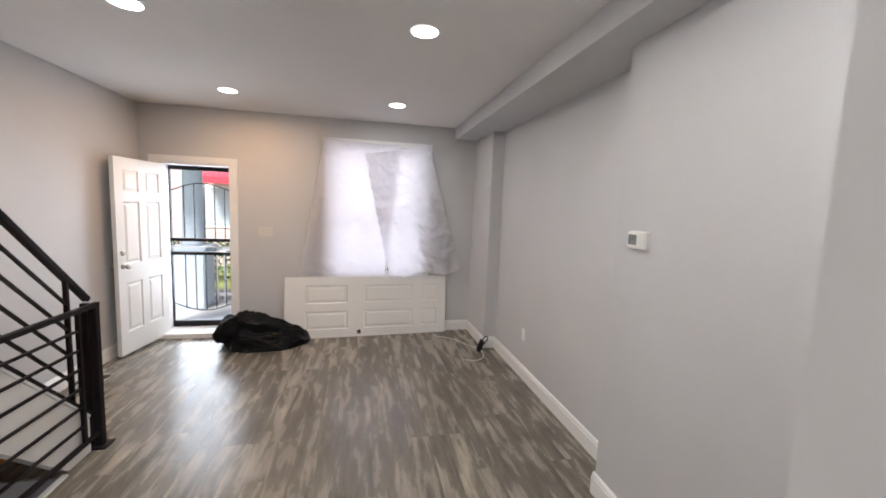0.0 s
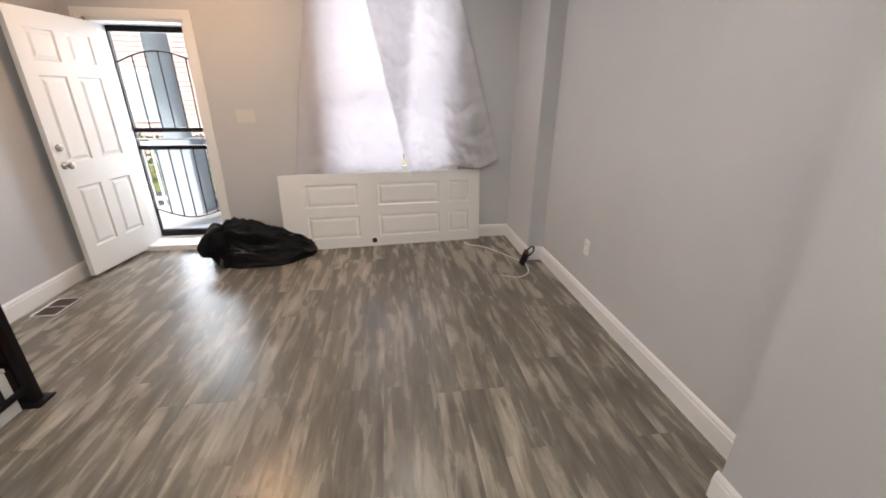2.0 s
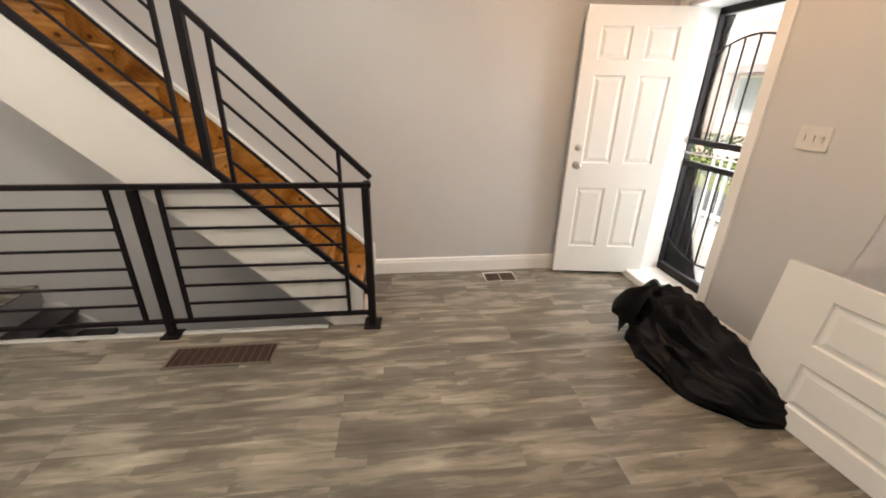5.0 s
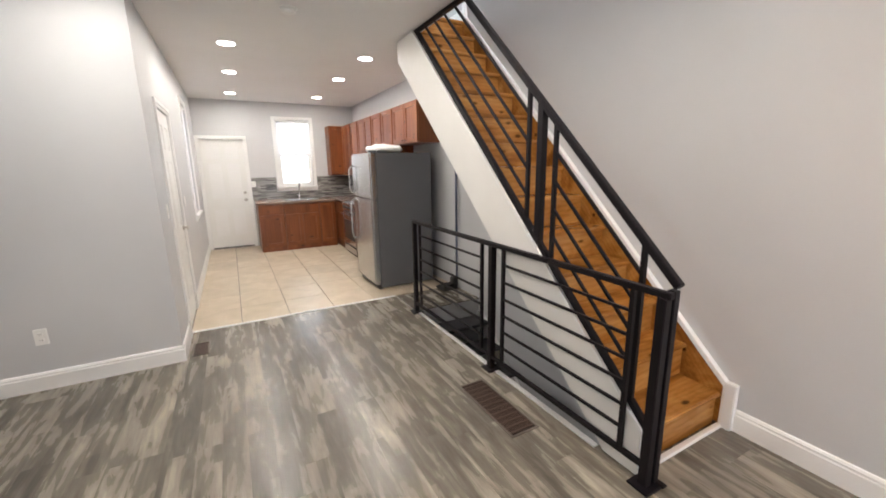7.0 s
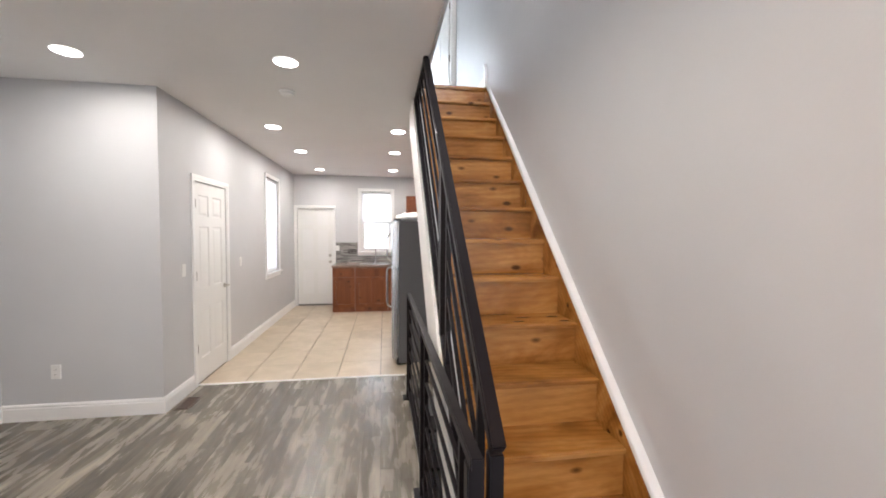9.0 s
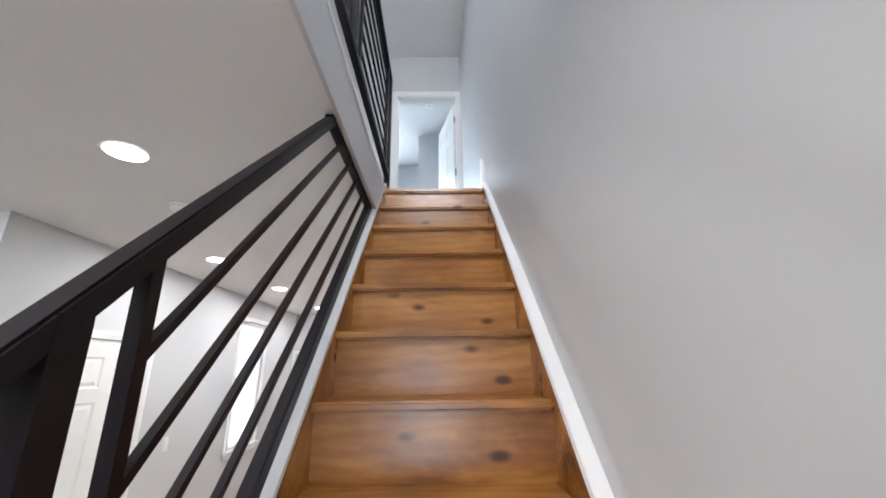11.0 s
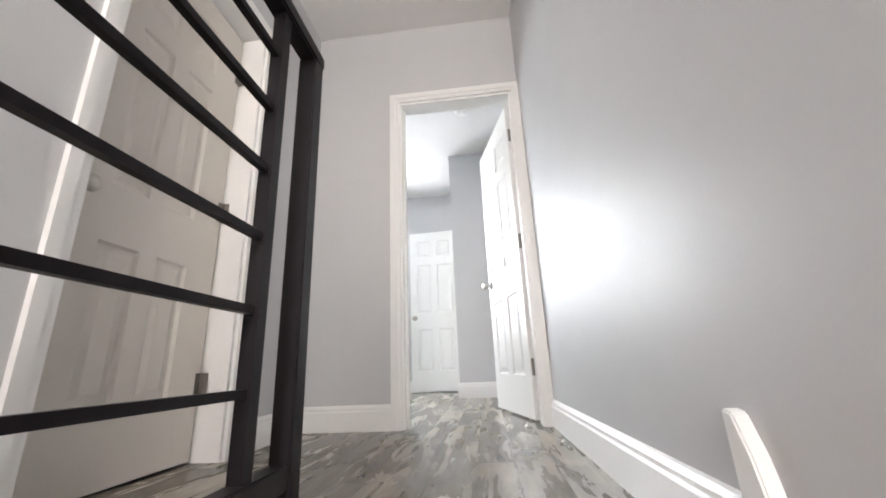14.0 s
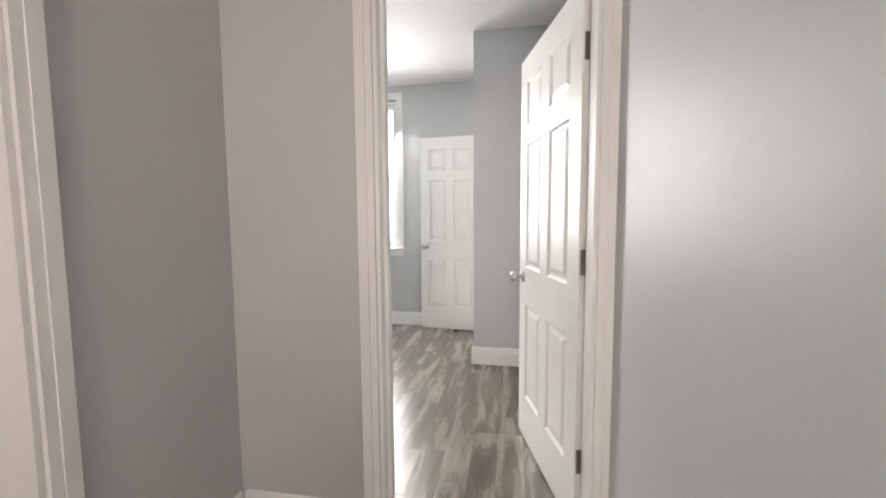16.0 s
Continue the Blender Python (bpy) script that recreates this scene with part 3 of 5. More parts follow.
# Added white blocks behind both doors keep their gaps from showing dark.
setting("backing_closet_door", boxes((KX + 0.045, -1.0, 0, KX + 0.16, -0.24, 2.03)), TRIM, "white backing block added behind the closet door gaps", "trim")
setting("backing_kitchen_door", boxes((0.29, BY - 0.16, 0, 1.0, BY - 0.055, 2.03)), TRIM, "white backing block added behind the back door gaps", "trim")
setting("sill_front_door", bevelled(boxes((-1.68, 5.10, -0.012, -0.83, 5.60, 0.055)), 0.006), TRIM, "raised white front door threshold", "sill")


# ---- doors ----
def panels_of(w, h, stile=0.0):
    st, mid = 0.105 * w / 0.76, 0.10 * w / 0.76
    if stile:
        st, mid = stile, 0.07
    pw = (w - 2 * st - mid) / 2
    rows = ((0.235, 0.745), (0.945, 1.585), (1.685, 1.905))
    out = []
    for z0, z1 in rows:
        for x0 in (st, st + pw + mid):
            out.append((x0, z0 * h / 2.03, x0 + pw, z1 * h / 2.03))
    return out


def panel_door(name, label, w, h, at, material=DOOR, thick=0.036, hinges=None, hinge_x=0.0, knob=None, lever=False, bolt=False, hole=False, stile=0.0):
    """A moulded six-panel door; its width runs along x from 0, its thickness about y = 0, its height along z."""
    d = thing(name, label, "door", at)
    t = thick / 2
    pans = panels_of(w, h, stile)
    xs = sorted({0.0, w} | {p[0] for p in pans} | {p[2] for p in pans})
    zs = sorted({0.0, h} | {p[1] for p in pans} | {p[3] for p in pans})
    bm = bmesh.new()
    for x0, x1 in zip(xs, xs[1:]):
        for z0, z1 in zip(zs, zs[1:]):
            cx, cz = (x0 + x1) / 2, (z0 + z1) / 2
            if not any(p[0] < cx < p[2] and p[1] < cz < p[3] for p in pans):
                box(bm, x0, -t, z0, x1, t, z1)
    bmesh.ops.remove_doubles(bm, verts=bm.verts, dist=0.0001)
    seen, dead = {}, []
    for f in bm.faces:
        key = tuple(round(c, 4) for c in f.calc_center_median())
        if key in seen:
            dead += [f, seen[key]]
        seen[key] = f
    bmesh.ops.delete(bm, geom=dead, context="FACES_ONLY")
    part("frame", bm, material, d)
    for x0, z0, x1, z1 in pans:
        bm = bmesh.new()
        for s in (1, -1):
            rings = []
            for inset, depth in ((0, -0.001), (0.009, -0.010), (0.020, -0.010), (0.042, -0.003)):
                rings.append([bm.verts.new((x, s * (t + depth), z)) for x, z in ((x0 + inset, z0 + inset), (x1 - inset, z0 + inset), (x1 - inset, z1 - inset), (x0 + inset, z1 - inset))])
            for a, b in zip(rings, rings[1:]):
                for i in range(4):
                    bm.faces.new((a[i], a[(i + 1) % 4], b[(i + 1) % 4], b[i]))
            bm.faces.new(rings[-1])
        part("panel", bm, material, d)
    if hinges:
        for z in hinges:
            bm = boxes((hinge_x - 0.006, -t - 0.006, z - 0.045, hinge_x + 0.032, -t + 0.002, z + 0.045))
            part("hinge", bevelled(bm, 0.001, 1), HINGE, d, "dull metal hinge")
    if knob:
        kx, kz = knob
        for s in (1, -1):
            if lever:
                k = part("lever_handle", lathe([(0.027, 0.0), (0.027, 0.008), (0.010, 0.012), (0.010, 0.05), (0.006, 0.055)], (kx, s * t, kz), 16, "y") if s > 0 else
                         lathe([(0.006, -0.055), (0.010, -0.05), (0.010, -0.012), (0.027, -0.008), (0.027, 0.0)], (kx, s * t, kz), 16, "y"), NICKEL, d, "satin nickel lever handle")
                way = -1 if kx > w / 2 else 1
                part("lever", bevelled(boxes((kx - 0.008 * way, s * (t + 0.042), kz - 0.008, kx + way * 0.11, s * (t + 0.055), kz + 0.008)), 0.003), NICKEL, k)
            else:
                prof = [(0.030, 0.0), (0.030, 0.006), (0.012, 0.012), (0.011, 0.032), (0.022, 0.040), (0.027, 0.052), (0.024, 0.064), (0.012, 0.069)]
                if s < 0:
                    prof = [(r, -h2) for r, h2 in prof][::-1]
                part("knob", lathe(prof, (kx, s * t, kz), 18, "y"), NICKEL, d, "satin nickel round door knob")
            if bolt:
                prof = [(0.028, 0.0), (0.026, 0.012), (0.012, 0.014), (0.012, 0.026)]
                if s < 0:
                    prof = [(r, -h2) for r, h2 in prof][::-1]
                part("deadbolt", lathe(prof, (kx, s * t, kz + 0.135), 16, "y"), NICKEL, d, "satin nickel deadbolt")
    if hole:
        for s in (1, -1):
            # Flat dark disc gives the bored hole its inner shade.
            part("knob_hole", lathe([(0.027, s * t - 0.001), (0.027, s * (t + 0.0015))][::s], (hole[0], 0, hole[1]), 20, "y"), VENTDARK, d, "dark disc for the shade inside the bored knob hole")
    return d


# front door, swung wide open against the side wall
panel_door("front_door", "white six-panel front door standing wide open by the wall", 0.765, 2.02,
           pose(-1.598, 5.235, 0.03, 0, 0, -98), DOOR, 0.042, (0.25, 1.05, 1.8), 0.0, (0.70, 0.925), False, True)
panel_door("closet_door", "closed white six-panel closet door with lever handle", 0.752, 2.015, pose(KX + 0.022, -0.244, 0.008, 0, 0, -90), DOOR, 0.036,
           (0.35, 1.08, 1.80), 0.004, (0.70, 0.905), True)
panel_door("kitchen_back_door", "closed white panelled kitchen back door with deadbolt", 0.70, 2.015, pose(0.995, BY - 0.075, 0.01, 0, 0, 180), DOOR, 0.042,
           None, 0.0, (0.645, 0.90), False, True)
# Dark strip stands in for the shaded gap under the back door.
part("gap_strip", boxes((0.002, -0.024, -0.004, 0.698, 0.023, 0.012)), RUBBER, bpy.data.objects["kitchen_back_door"], "dark strip for the shaded gap under the door")
panel_door("bedroom_door", "white six-panel bedroom door standing half open", 0.72, 1.935, pose(-1.688, -1.622, UZ + 0.012, 0, 0, -75.5), DOOR, 0.036,
           None, 0.0, (0.655, 0.85), False)
bd = bpy.data.objects["bedroom_door"]
for z in (0.27, 0.995, 1.72):
    part("hinge", bevelled(boxes((-0.004, -0.024, z - 0.045, 0.001, 0.012, z + 0.045)), 0.001, 1), HINGE, bd, "dull metal hinge")
panel_door("hall_closet_door", "closed cream six-panel hall closet door", 0.656, 1.93, pose(HX + 0.128, -0.850, UZ + 0.010, 0, 0, 90), CREAM, 0.036,
           None, 0.0, (0.605, 0.84), False, False, False, 0.15)
hd = bpy.data.objects["hall_closet_door"]
for z in (0.267, 0.988, 1.71):
    leaf = boxes((-0.001, 0.0175, z - 0.045, 0.026, 0.0205, z + 0.045), (-0.003, 0.0205, z - 0.045, -0.0005, 0.050, z + 0.045))
    barrel = lathe([(0.006, z - 0.046), (0.006, z + 0.046)], (-0.001, 0.024, 0), 12)
    h = part("hinge", bevelled(leaf, 0.0008, 1), HINGE, hd, "dull metal hinge")
    part("barrel", barrel, HINGE, h)
panel_door("bedroom_closet_door", "white six-panel closet door in the bedroom corner", 0.62, 1.97, pose(-1.14, -4.13, UZ + 0.012, 0, 0, -4.9), DOOR, 0.034,
           None, 0.0, (0.565, 0.865), False)
# spare door laid on its long edge, leaning on the wall under the window
a = math.atan2(0.17, 2.03)
mat_spare = (Matrix.Translation((-0.215, 4.915, 0.004)) @ Matrix.Rotation(a, 4, "Z") @ Matrix.Rotation(radians(-5.6), 4, "X")
             @ Matrix(((0, 0, 1, 0), (0, 1, 0, 0.018), (-1, 0, 0, 0.76), (0, 0, 0, 1))))
panel_door("spare_door", "white six-panel door slab lying on its edge against the wall", 0.76, 2.03, mat_spare, DOOR, 0.035, None, 0.0, None, False, False, (0.70, 0.885))


# ---- windows ----
def sash_window(name, label, w, h, at, mid=0.5):
    """A double-hung window in local x (width) and z (height), frame depth along y."""
    win = tagged(new(name, mesh_of(name, boxes((0, 0, 0, 0.03, 0.10, h), (w - 0.03, 0, 0, w, 0.10, h), (0.03, 0, h - 0.03, w - 0.03, 0.10, h), (0.03, 0, 0, w - 0.03, 0.10, 0.03)), TRIM)),
                 label, "window", "", "structure")
    win.matrix_world = at
    zm = h * mid
    for z0, z1, y in ((0.03, zm + 0.02, 0.02), (zm - 0.02, h - 0.03, 0.055)):
        s = part("sash", boxes((0.03, y, z0, 0.07, y + 0.03, z1), (w - 0.07, y, z0, w - 0.03, y + 0.03, z1), (0.07, y, z0, w - 0.07, y + 0.03, z0 + 0.045), (0.07, y, z1 - 0.04, w - 0.07, y + 0.03, z1)), TRIM, win)
        g = part("pane", boxes((0.07, y + 0.012, z0 + 0.045, w - 0.07, y + 0.016, z1 - 0.04)), GLASS, s)
        g.visible_shadow = False
    part("sash_lock", bevelled(boxes((w / 2 - 0.03, 0.004, zm + 0.02, w / 2 + 0.03, 0.02, zm + 0.035)), 0.003), NICKEL, win)
    return win


sash_window("window_1", "white double-hung front window behind hanging sheets", 1.25, 1.70, pose(0.25, 5.24, 0.72), 0.44)
sash_window("window_2", "bright white double-hung window over the kitchen sink", 0.64, 1.27, pose(-0.29, BY - 0.05, 1.13, 0, 0, 180), 0.48)
sash_window("window_3", "bright white double-hung kitchen side window", 0.70, 1.53, pose(KX + 0.05, -2.58, 0.87, 0, 0, -90), 0.48)
# Unseen window, added in front of the stairwell fill lamp.
sash_window("added_window", "unseen white double-hung window added to light the stairwell", 0.8, 1.40, pose(-1.74, 2.72, 3.75), 0.5)
sash_window("window_4", "bright white double-hung bedroom window", 0.74, 1.57, pose(0.50, UBY - 0.05, 3.83, 0, 0, 180), 0.48)


# ---- staircase ----
def slope_z(y):
    return TOPZ - (y - Y14) * R / RUN


stairs = thing("staircase", "varnished orange pine staircase with white painted stringers", "staircase")
XO, XI = -1.025, -1.085                        # outer stringer's two faces
XW = WX + 0.035                               # inner face of the wall string
for k in range(1, 15):
    y, z = Y14 + RUN * (14 - k), TOPZ - R * (14 - k)
    if k < 14:
        t = part("tread", bevelled(boxes((XW, y - RUN - 0.029, z - 0.030, XI, y + 0.014, z)), 0.008, 3), PINE, stairs)
    else:
        t = part("tread", bevelled(boxes((XW, y - 0.10, z - 0.030, XI, y + 0.014, z + 0.004)), 0.008, 3), PINE, stairs, "pine landing nosing")
    part("riser", boxes((XW, y - 0.030, z - R + (0.0005 if k > 1 else 0.0), XI, y - 0.012, z - 0.0305)), PINE, stairs)


def band(below, above, y0, y1, z_min=0.0, z_max=99):
    """Outline of a sloping board between two offsets from the nosing line."""
    pts = [(y0, max(z_min, min(z_max, slope_z(y0) + below))), (y0, min(z_max, slope_z(y0) + above)), (y1, max(z_min, slope_z(y1) + above)), (y1, max(z_min, slope_z(y1) + below))]
    return pts


y_foot = Y14 + RUN * 13 + 0.03
# outer stringer: white outside, wood inside, white cap
pts = [(0.0, 2.70), (0.345, 2.70), (y_foot, slope_z(y_foot) + 0.045), (y_foot, 0.001), (y_foot - 0.20, 0.001), (0.0, 2.52)]
part("outer_stringer", prism(pts, XI, XO), STRING, stairs, "white painted outer stringer")
part("stringer_lining", prism([(0.0, 2.985), (0.03, 2.985 + 0.02), (y_foot - 0.01, slope_z(y_foot) + 0.01), (y_foot - 0.01, 0.02), (y_foot - 0.10, 0.02), (0.0, 2.62)], XI - 0.012, XI - 0.001), PINE, stairs, "pine inner face of the stringer")
part("stringer_cap", prism([(0.0, 2.985 + 0.025), (0.0, 2.985 + 0.045), (0.03, 2.985 + 0.045), (y_foot + 0.005, slope_z(y_foot) + 0.066), (y_foot + 0.005, slope_z(y_foot) + 0.046), (0.03, 2.985 + 0.024)], XI - 0.014, XO + 0.004), TRIM, stairs, "white painted stringer cap")
# wall string: wood with a white moulded cap
part("wall_string", prism([(0.0, 2.99), (0.03, 3.03), (y_foot - 0.01, slope_z(y_foot) + 0.062), (y_foot - 0.01, 0.02), (y_foot - 0.12, 0.02), (0.0, 2.6)], WX + 0.002, XW), PINE, stairs, "pine wall string")
string_cap = part("string_cap", prism([(0.03, 3.028), (0.03, 3.066), (y_foot, slope_z(y_foot) + 0.098), (y_foot, slope_z(y_foot) + 0.060)], WX + 0.002, XW + 0.003), TRIM, stairs, "white moulded cap on the wall string")
for low, high in ((0.065, 0.072), (0.078, 0.084), (0.089, 0.096)):
    part("bead", prism([(0.033, 2.968 + low), (0.033, 2.968 + high), (y_foot - 0.002, slope_z(y_foot) + high), (y_foot - 0.002, slope_z(y_foot) + low)], XW + 0.003, XW + 0.008), TRIM, string_cap)
part("plinth", bevelled(boxes((WX + 0.002, y_foot - 0.012, 0.001, XW + 0.010, y_foot + 0.055, 0.285)), 0.005), TRIM, stairs, "white plinth block at the stair foot")
part("plinth", bevelled(prism([(0.012, 2.99), (0.082, 2.99), (0.078, 3.06), (0.068, 3.12), (0.052, 3.175), (0.028, 3.222), (0.006, 3.226), (0.008, 3.12)], WX + 0.002, XW + 0.008), 0.003), TRIM, stairs, "white curved baseboard end at the stair top")
part("shoe_strip", bevelled(boxes((XW, y_foot - 0.02, 0.001, XI, y_foot + 0.012, 0.02)), 0.004), TRIM, stairs, "white shoe strip at the stair foot")

# black iron guard along the basement opening
RX = -1.0
guard = thing("floor_railing", "black iron floor railing with horizontal bars around the basement stair", "railing")
part("top_rail", bevelled(bar((RX, 0.315, 0.962), (RX, 2.97, 0.962), 0.034, 0.030), 0.003), BLACK, guard)
part("bottom_rail", bevelled(bar((RX, 0.33, 0.105), (RX, 2.92, 0.105), 0.026, 0.026), 0.002), BLACK, guard)
for y, w in ((0.335, 0.042), (1.68, 0.044), (2.935, 0.044)):
    p = part("newel_post", bevelled(bar((RX, y, 0.012), (RX, y, 0.95), w), 0.003), BLACK, guard)
    part("foot_plate", bevelled(boxes((RX - 0.055, y - 0.055, 0.002, RX + 0.055, y + 0.055, 0.014)), 0.003), BLACK, p)
for y in (0.46, 1.55, 1.81, 2.79):
    part("post", bar((RX, y, 0.11), (RX, y, 0.95), 0.022), BLACK, guard)
for y0, y1 in ((0.46, 1.55), (1.81, 2.79)):
    for i in range(1, 7):
        z = 0.105 + i * (0.857 / 7)
        part("bar", bar((RX, y0, z), (RX, y1, z), 0.014), BLACK, guard)

# sloping stair railing
srail = thing("stair_railing", "black iron sloping stair railing with parallel bars", "railing")


def sx(y):
    return -1.053


def sl(y, off):
    return (sx(y), y, slope_z(y) + off)


H0, H1 = 0.085, 0.892
y_hi0 = Y14 + (TOPZ + H0 - 2.70) * RUN / R
y_hi1 = Y14 + (TOPZ + H1 - 2.70) * RUN / R
part("handrail", bevelled(bar(sl(y_hi1, H1), sl(2.965, H1), 0.040, 0.034), 0.004), BLACK, srail)
part("bottom_rail", bevelled(bar(sl(y_hi0, H0), sl(2.92, H0), 0.034, 0.040), 0.003), BLACK, srail)
part("ceiling_bar", bar((sx(y_hi0), y_hi0 - 0.04, 2.692), (sx(y_hi1), y_hi1 + 0.03, 2.692), 0.030), BLACK, srail)
for y, w in ((1.97, 0.022), (2.085, 0.042), (2.20, 0.022), (2.79, 0.022)):
    part("post", bar((sx(y), y, slope_z(y) + H0), (sx(y), y, slope_z(y) + H1), w), BLACK, srail)
for i in range(1, 5):
    off = H0 + (H1 - H0) * i / 5
    yh = Y14 + (TOPZ + off - 2.69) * RUN / R
    part("bar", bar(sl(yh, off), sl(1.97, off), 0.015), BLACK, srail)
    part("bar", bar(sl(2.20, off), sl(2.79, off), 0.015), BLACK, srail)

p = part("newel_post", bevelled(bar((sx(2.94), 2.94, 0.012), (sx(2.94), 2.94, 0.975), 0.038), 0.003), BLACK, srail)
part("foot_plate", bevelled(boxes((-1.09, 2.885, 0.001, -1.056, 2.995, 0.012)), 0.003), BLACK, p)

# upper hall railing around the stairwell
UX = -1.09
urail = thing("landing_railing", "black iron landing railing with horizontal bars above the stairs", "railing")
part("top_rail", bevelled(bar((UX, -0.095, 3.995), (UX, 2.69, 3.995), 0.040, 0.034), 0.004), BLACK, urail)
part("bottom_rail", bevelled(bar((UX, -0.07, 3.132), (UX, 2.69, 3.132), 0.034, 0.040), 0.003), BLACK, urail)
p = part("newel_post", bevelled(bar((UX, -0.068, 2.974), (UX, -0.068, 3.98), 0.040), 0.003), BLACK, urail)
for y, w in ((0.060, 0.024), (1.01, 0.024), (1.13, 0.042), (1.25, 0.024)):
    part("post", bar((UX, y, 3.132), (UX, y, 3.98), w), BLACK, urail)
for i in range(1, 7):
    z = 3.150 + i * (0.85 / 7)
    part("bar", bar((UX, 0.060, z), (UX, 1.01, z), 0.013), BLACK, urail)
    part("bar", bar((UX, 1.25, z), (UX, 2.69, z), 0.013), BLACK, urail)

# basement stair, going down towards the front of the house
bst = thing("basement_stairs", "dark painted basement stairs going down under the staircase", "staircase")
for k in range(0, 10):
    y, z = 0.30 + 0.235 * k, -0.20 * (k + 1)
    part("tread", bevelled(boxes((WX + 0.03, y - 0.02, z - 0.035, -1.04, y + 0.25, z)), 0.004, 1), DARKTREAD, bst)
part("stringer", prism([(0.30, -0.16), (0.42, -0.16), (2.62, -2.03), (2.62, -2.33), (0.30, -0.36)], WX + 0.002, WX + 0.03), TRIM, bst, "pale wall string of the basement stairs")


# ---- ceiling lights ----
def downlight(x, y):
    d = thing("recessed_light", "round white recessed LED ceiling light, switched on", "ceiling light", pose(x, y, CZ), "recessed ceiling lights")
    part("trim_ring", lathe([(0.070, -0.001), (0.088, -0.003), (0.093, -0.008), (0.091, -0.010), (0.082, -0.009), (0.076, -0.004)], (0, 0, 0), 28), PLASTIC, d)
    part("lens", lathe([(0.079, -0.0005), (0.079, -0.0085), (0.06, -0.009)], (0, 0, 0), 28), LENS, d, "glowing frosted lens")
    return d


SPOTS = [(-0.59, 2.63), (1.03, 2.50), (-0.60, 4.30), (1.02, 4.27), (-0.10, 0.99), (1.29, 0.93),
         (0.46, -0.78), (0.43, -2.09), (0.42, -3.72), (-0.94, -0.75), (-0.93, -1.97), (-0.94, -3.60)]
for i, (x, y) in enumerate(SPOTS):
    if i == 0:
        first = downlight(x, y)
    else:
        copy_thing(first, pose(x, y, CZ))
    area_lamp("recessed_light_beam", (x, y, CZ - 0.014), (x, y, 0), 0.12, 0.12, LED * {0: 1.2, 2: 1.5, 3: 0.6}.get(i, 1.0), (1.0, 0.57, 0.27) if i == 2 else (1.0, 0.93, 0.85), True)


def smoke_alarm(x, y, z):
    d = thing("smoke_alarm", "round white smoke alarm on the ceiling", "smoke alarm", pose(x, y, z))
    part("base", lathe([(0.062, -0.001), (0.062, -0.012), (0.055, -0.016)], (0, 0, 0), 24), PLASTIC, d)
    part("cover", lathe([(0.052, -0.016), (0.050, -0.034), (0.036, -0.042), (0.010, -0.043)], (0, 0, 0), 24), PLASTIC, d)


smoke_alarm(0.03, 0.40, CZ)
smoke_alarm(-1.355, -2.44, UC)


# ---- wall plates ----
def outlet(at, label="white duplex electrical outlet low on the wall"):
    d = thing("outlet", label, "outlet", at)
    part("plate", bevelled(boxes((-0.036, -0.006, -0.058, 0.036, 0.005, 0.058)), 0.003), PLASTIC, d)
    for z in (-0.021, 0.021):
        s = part("socket", bevelled(boxes((-0.015, -0.009, z - 0.015, 0.015, -0.005, z + 0.015)), 0.003), PLASTIC, d)
        for x in (-0.006, 0.006):
            # Dark slivers in place of the shade within each slot.
            part("slot", boxes((x - 0.001, -0.0095, z - 0.005, x + 0.001, -0.0088, z + 0.005)), VENTDARK, s)


def switch(at, gangs, label):
    d = thing("light_switch", label, "switch", at)
    w = 0.036 + 0.023 * (gangs - 1)
    m = SWITCHPL if gangs > 1 else PLASTIC
    part("plate", bevelled(boxes((-w, -0.006, -0.058, w, 0.005, 0.058)), 0.003), m, d)
    for g in range(gangs):
        x = (g - (gangs - 1) / 2) * 0.046
        part("rocker", bevelled(boxes((x - 0.009, -0.009, -0.018, x + 0.009, -0.002, 0.018)), 0.003), m, d)


outlet(pose(EX, 3.625, 0.44, 0, 0, -90))
outlet(pose(1.85, 0.345, 0.39, 0, 0, 180))
outlet(pose(0.19, BY + 0.014, 1.20, 0, 0, 180), "white electrical outlet on the mosaic backsplash")
outlet(pose(HX, 0.294, 3.373, 0, 0, -90), "white electrical outlet on the upper hall wall")
switch(pose(-0.475, FY, 1.295), 3, "white triple light switch beside the front door")
switch(pose(KX, -0.02, 1.17, 0, 0, -90), 1, "white single light switch by the closet")
switch(pose(KX, -1.45, 1.15, 0, 0, -90), 1, "white single light switch on the kitchen wall")

th = thing("thermostat", "white wall thermostat with a grey display", "thermostat", pose(2.08, 1.825, 1.55, 0, 0, -90))
part("back_plate", bevelled(boxes((-0.070, -0.008, -0.047, 0.070, 0.005, 0.047)), 0.003), PLASTIC, th)
part("case", bevelled(boxes((-0.064, -0.030, -0.042, 0.064, -0.008, 0.042)), 0.006), PLASTIC, th)
part("display", boxes((-0.052, -0.0315, -0.024, 0.008, -0.030, 0.028)), SCREEN, th, "grey liquid crystal display")
for z in (-0.016, 0.002, 0.020):
    part("button", bevelled(boxes((0.026, -0.033, z - 0.005, 0.050, -0.030, z + 0.005)), 0.002), PLASTIC, th)


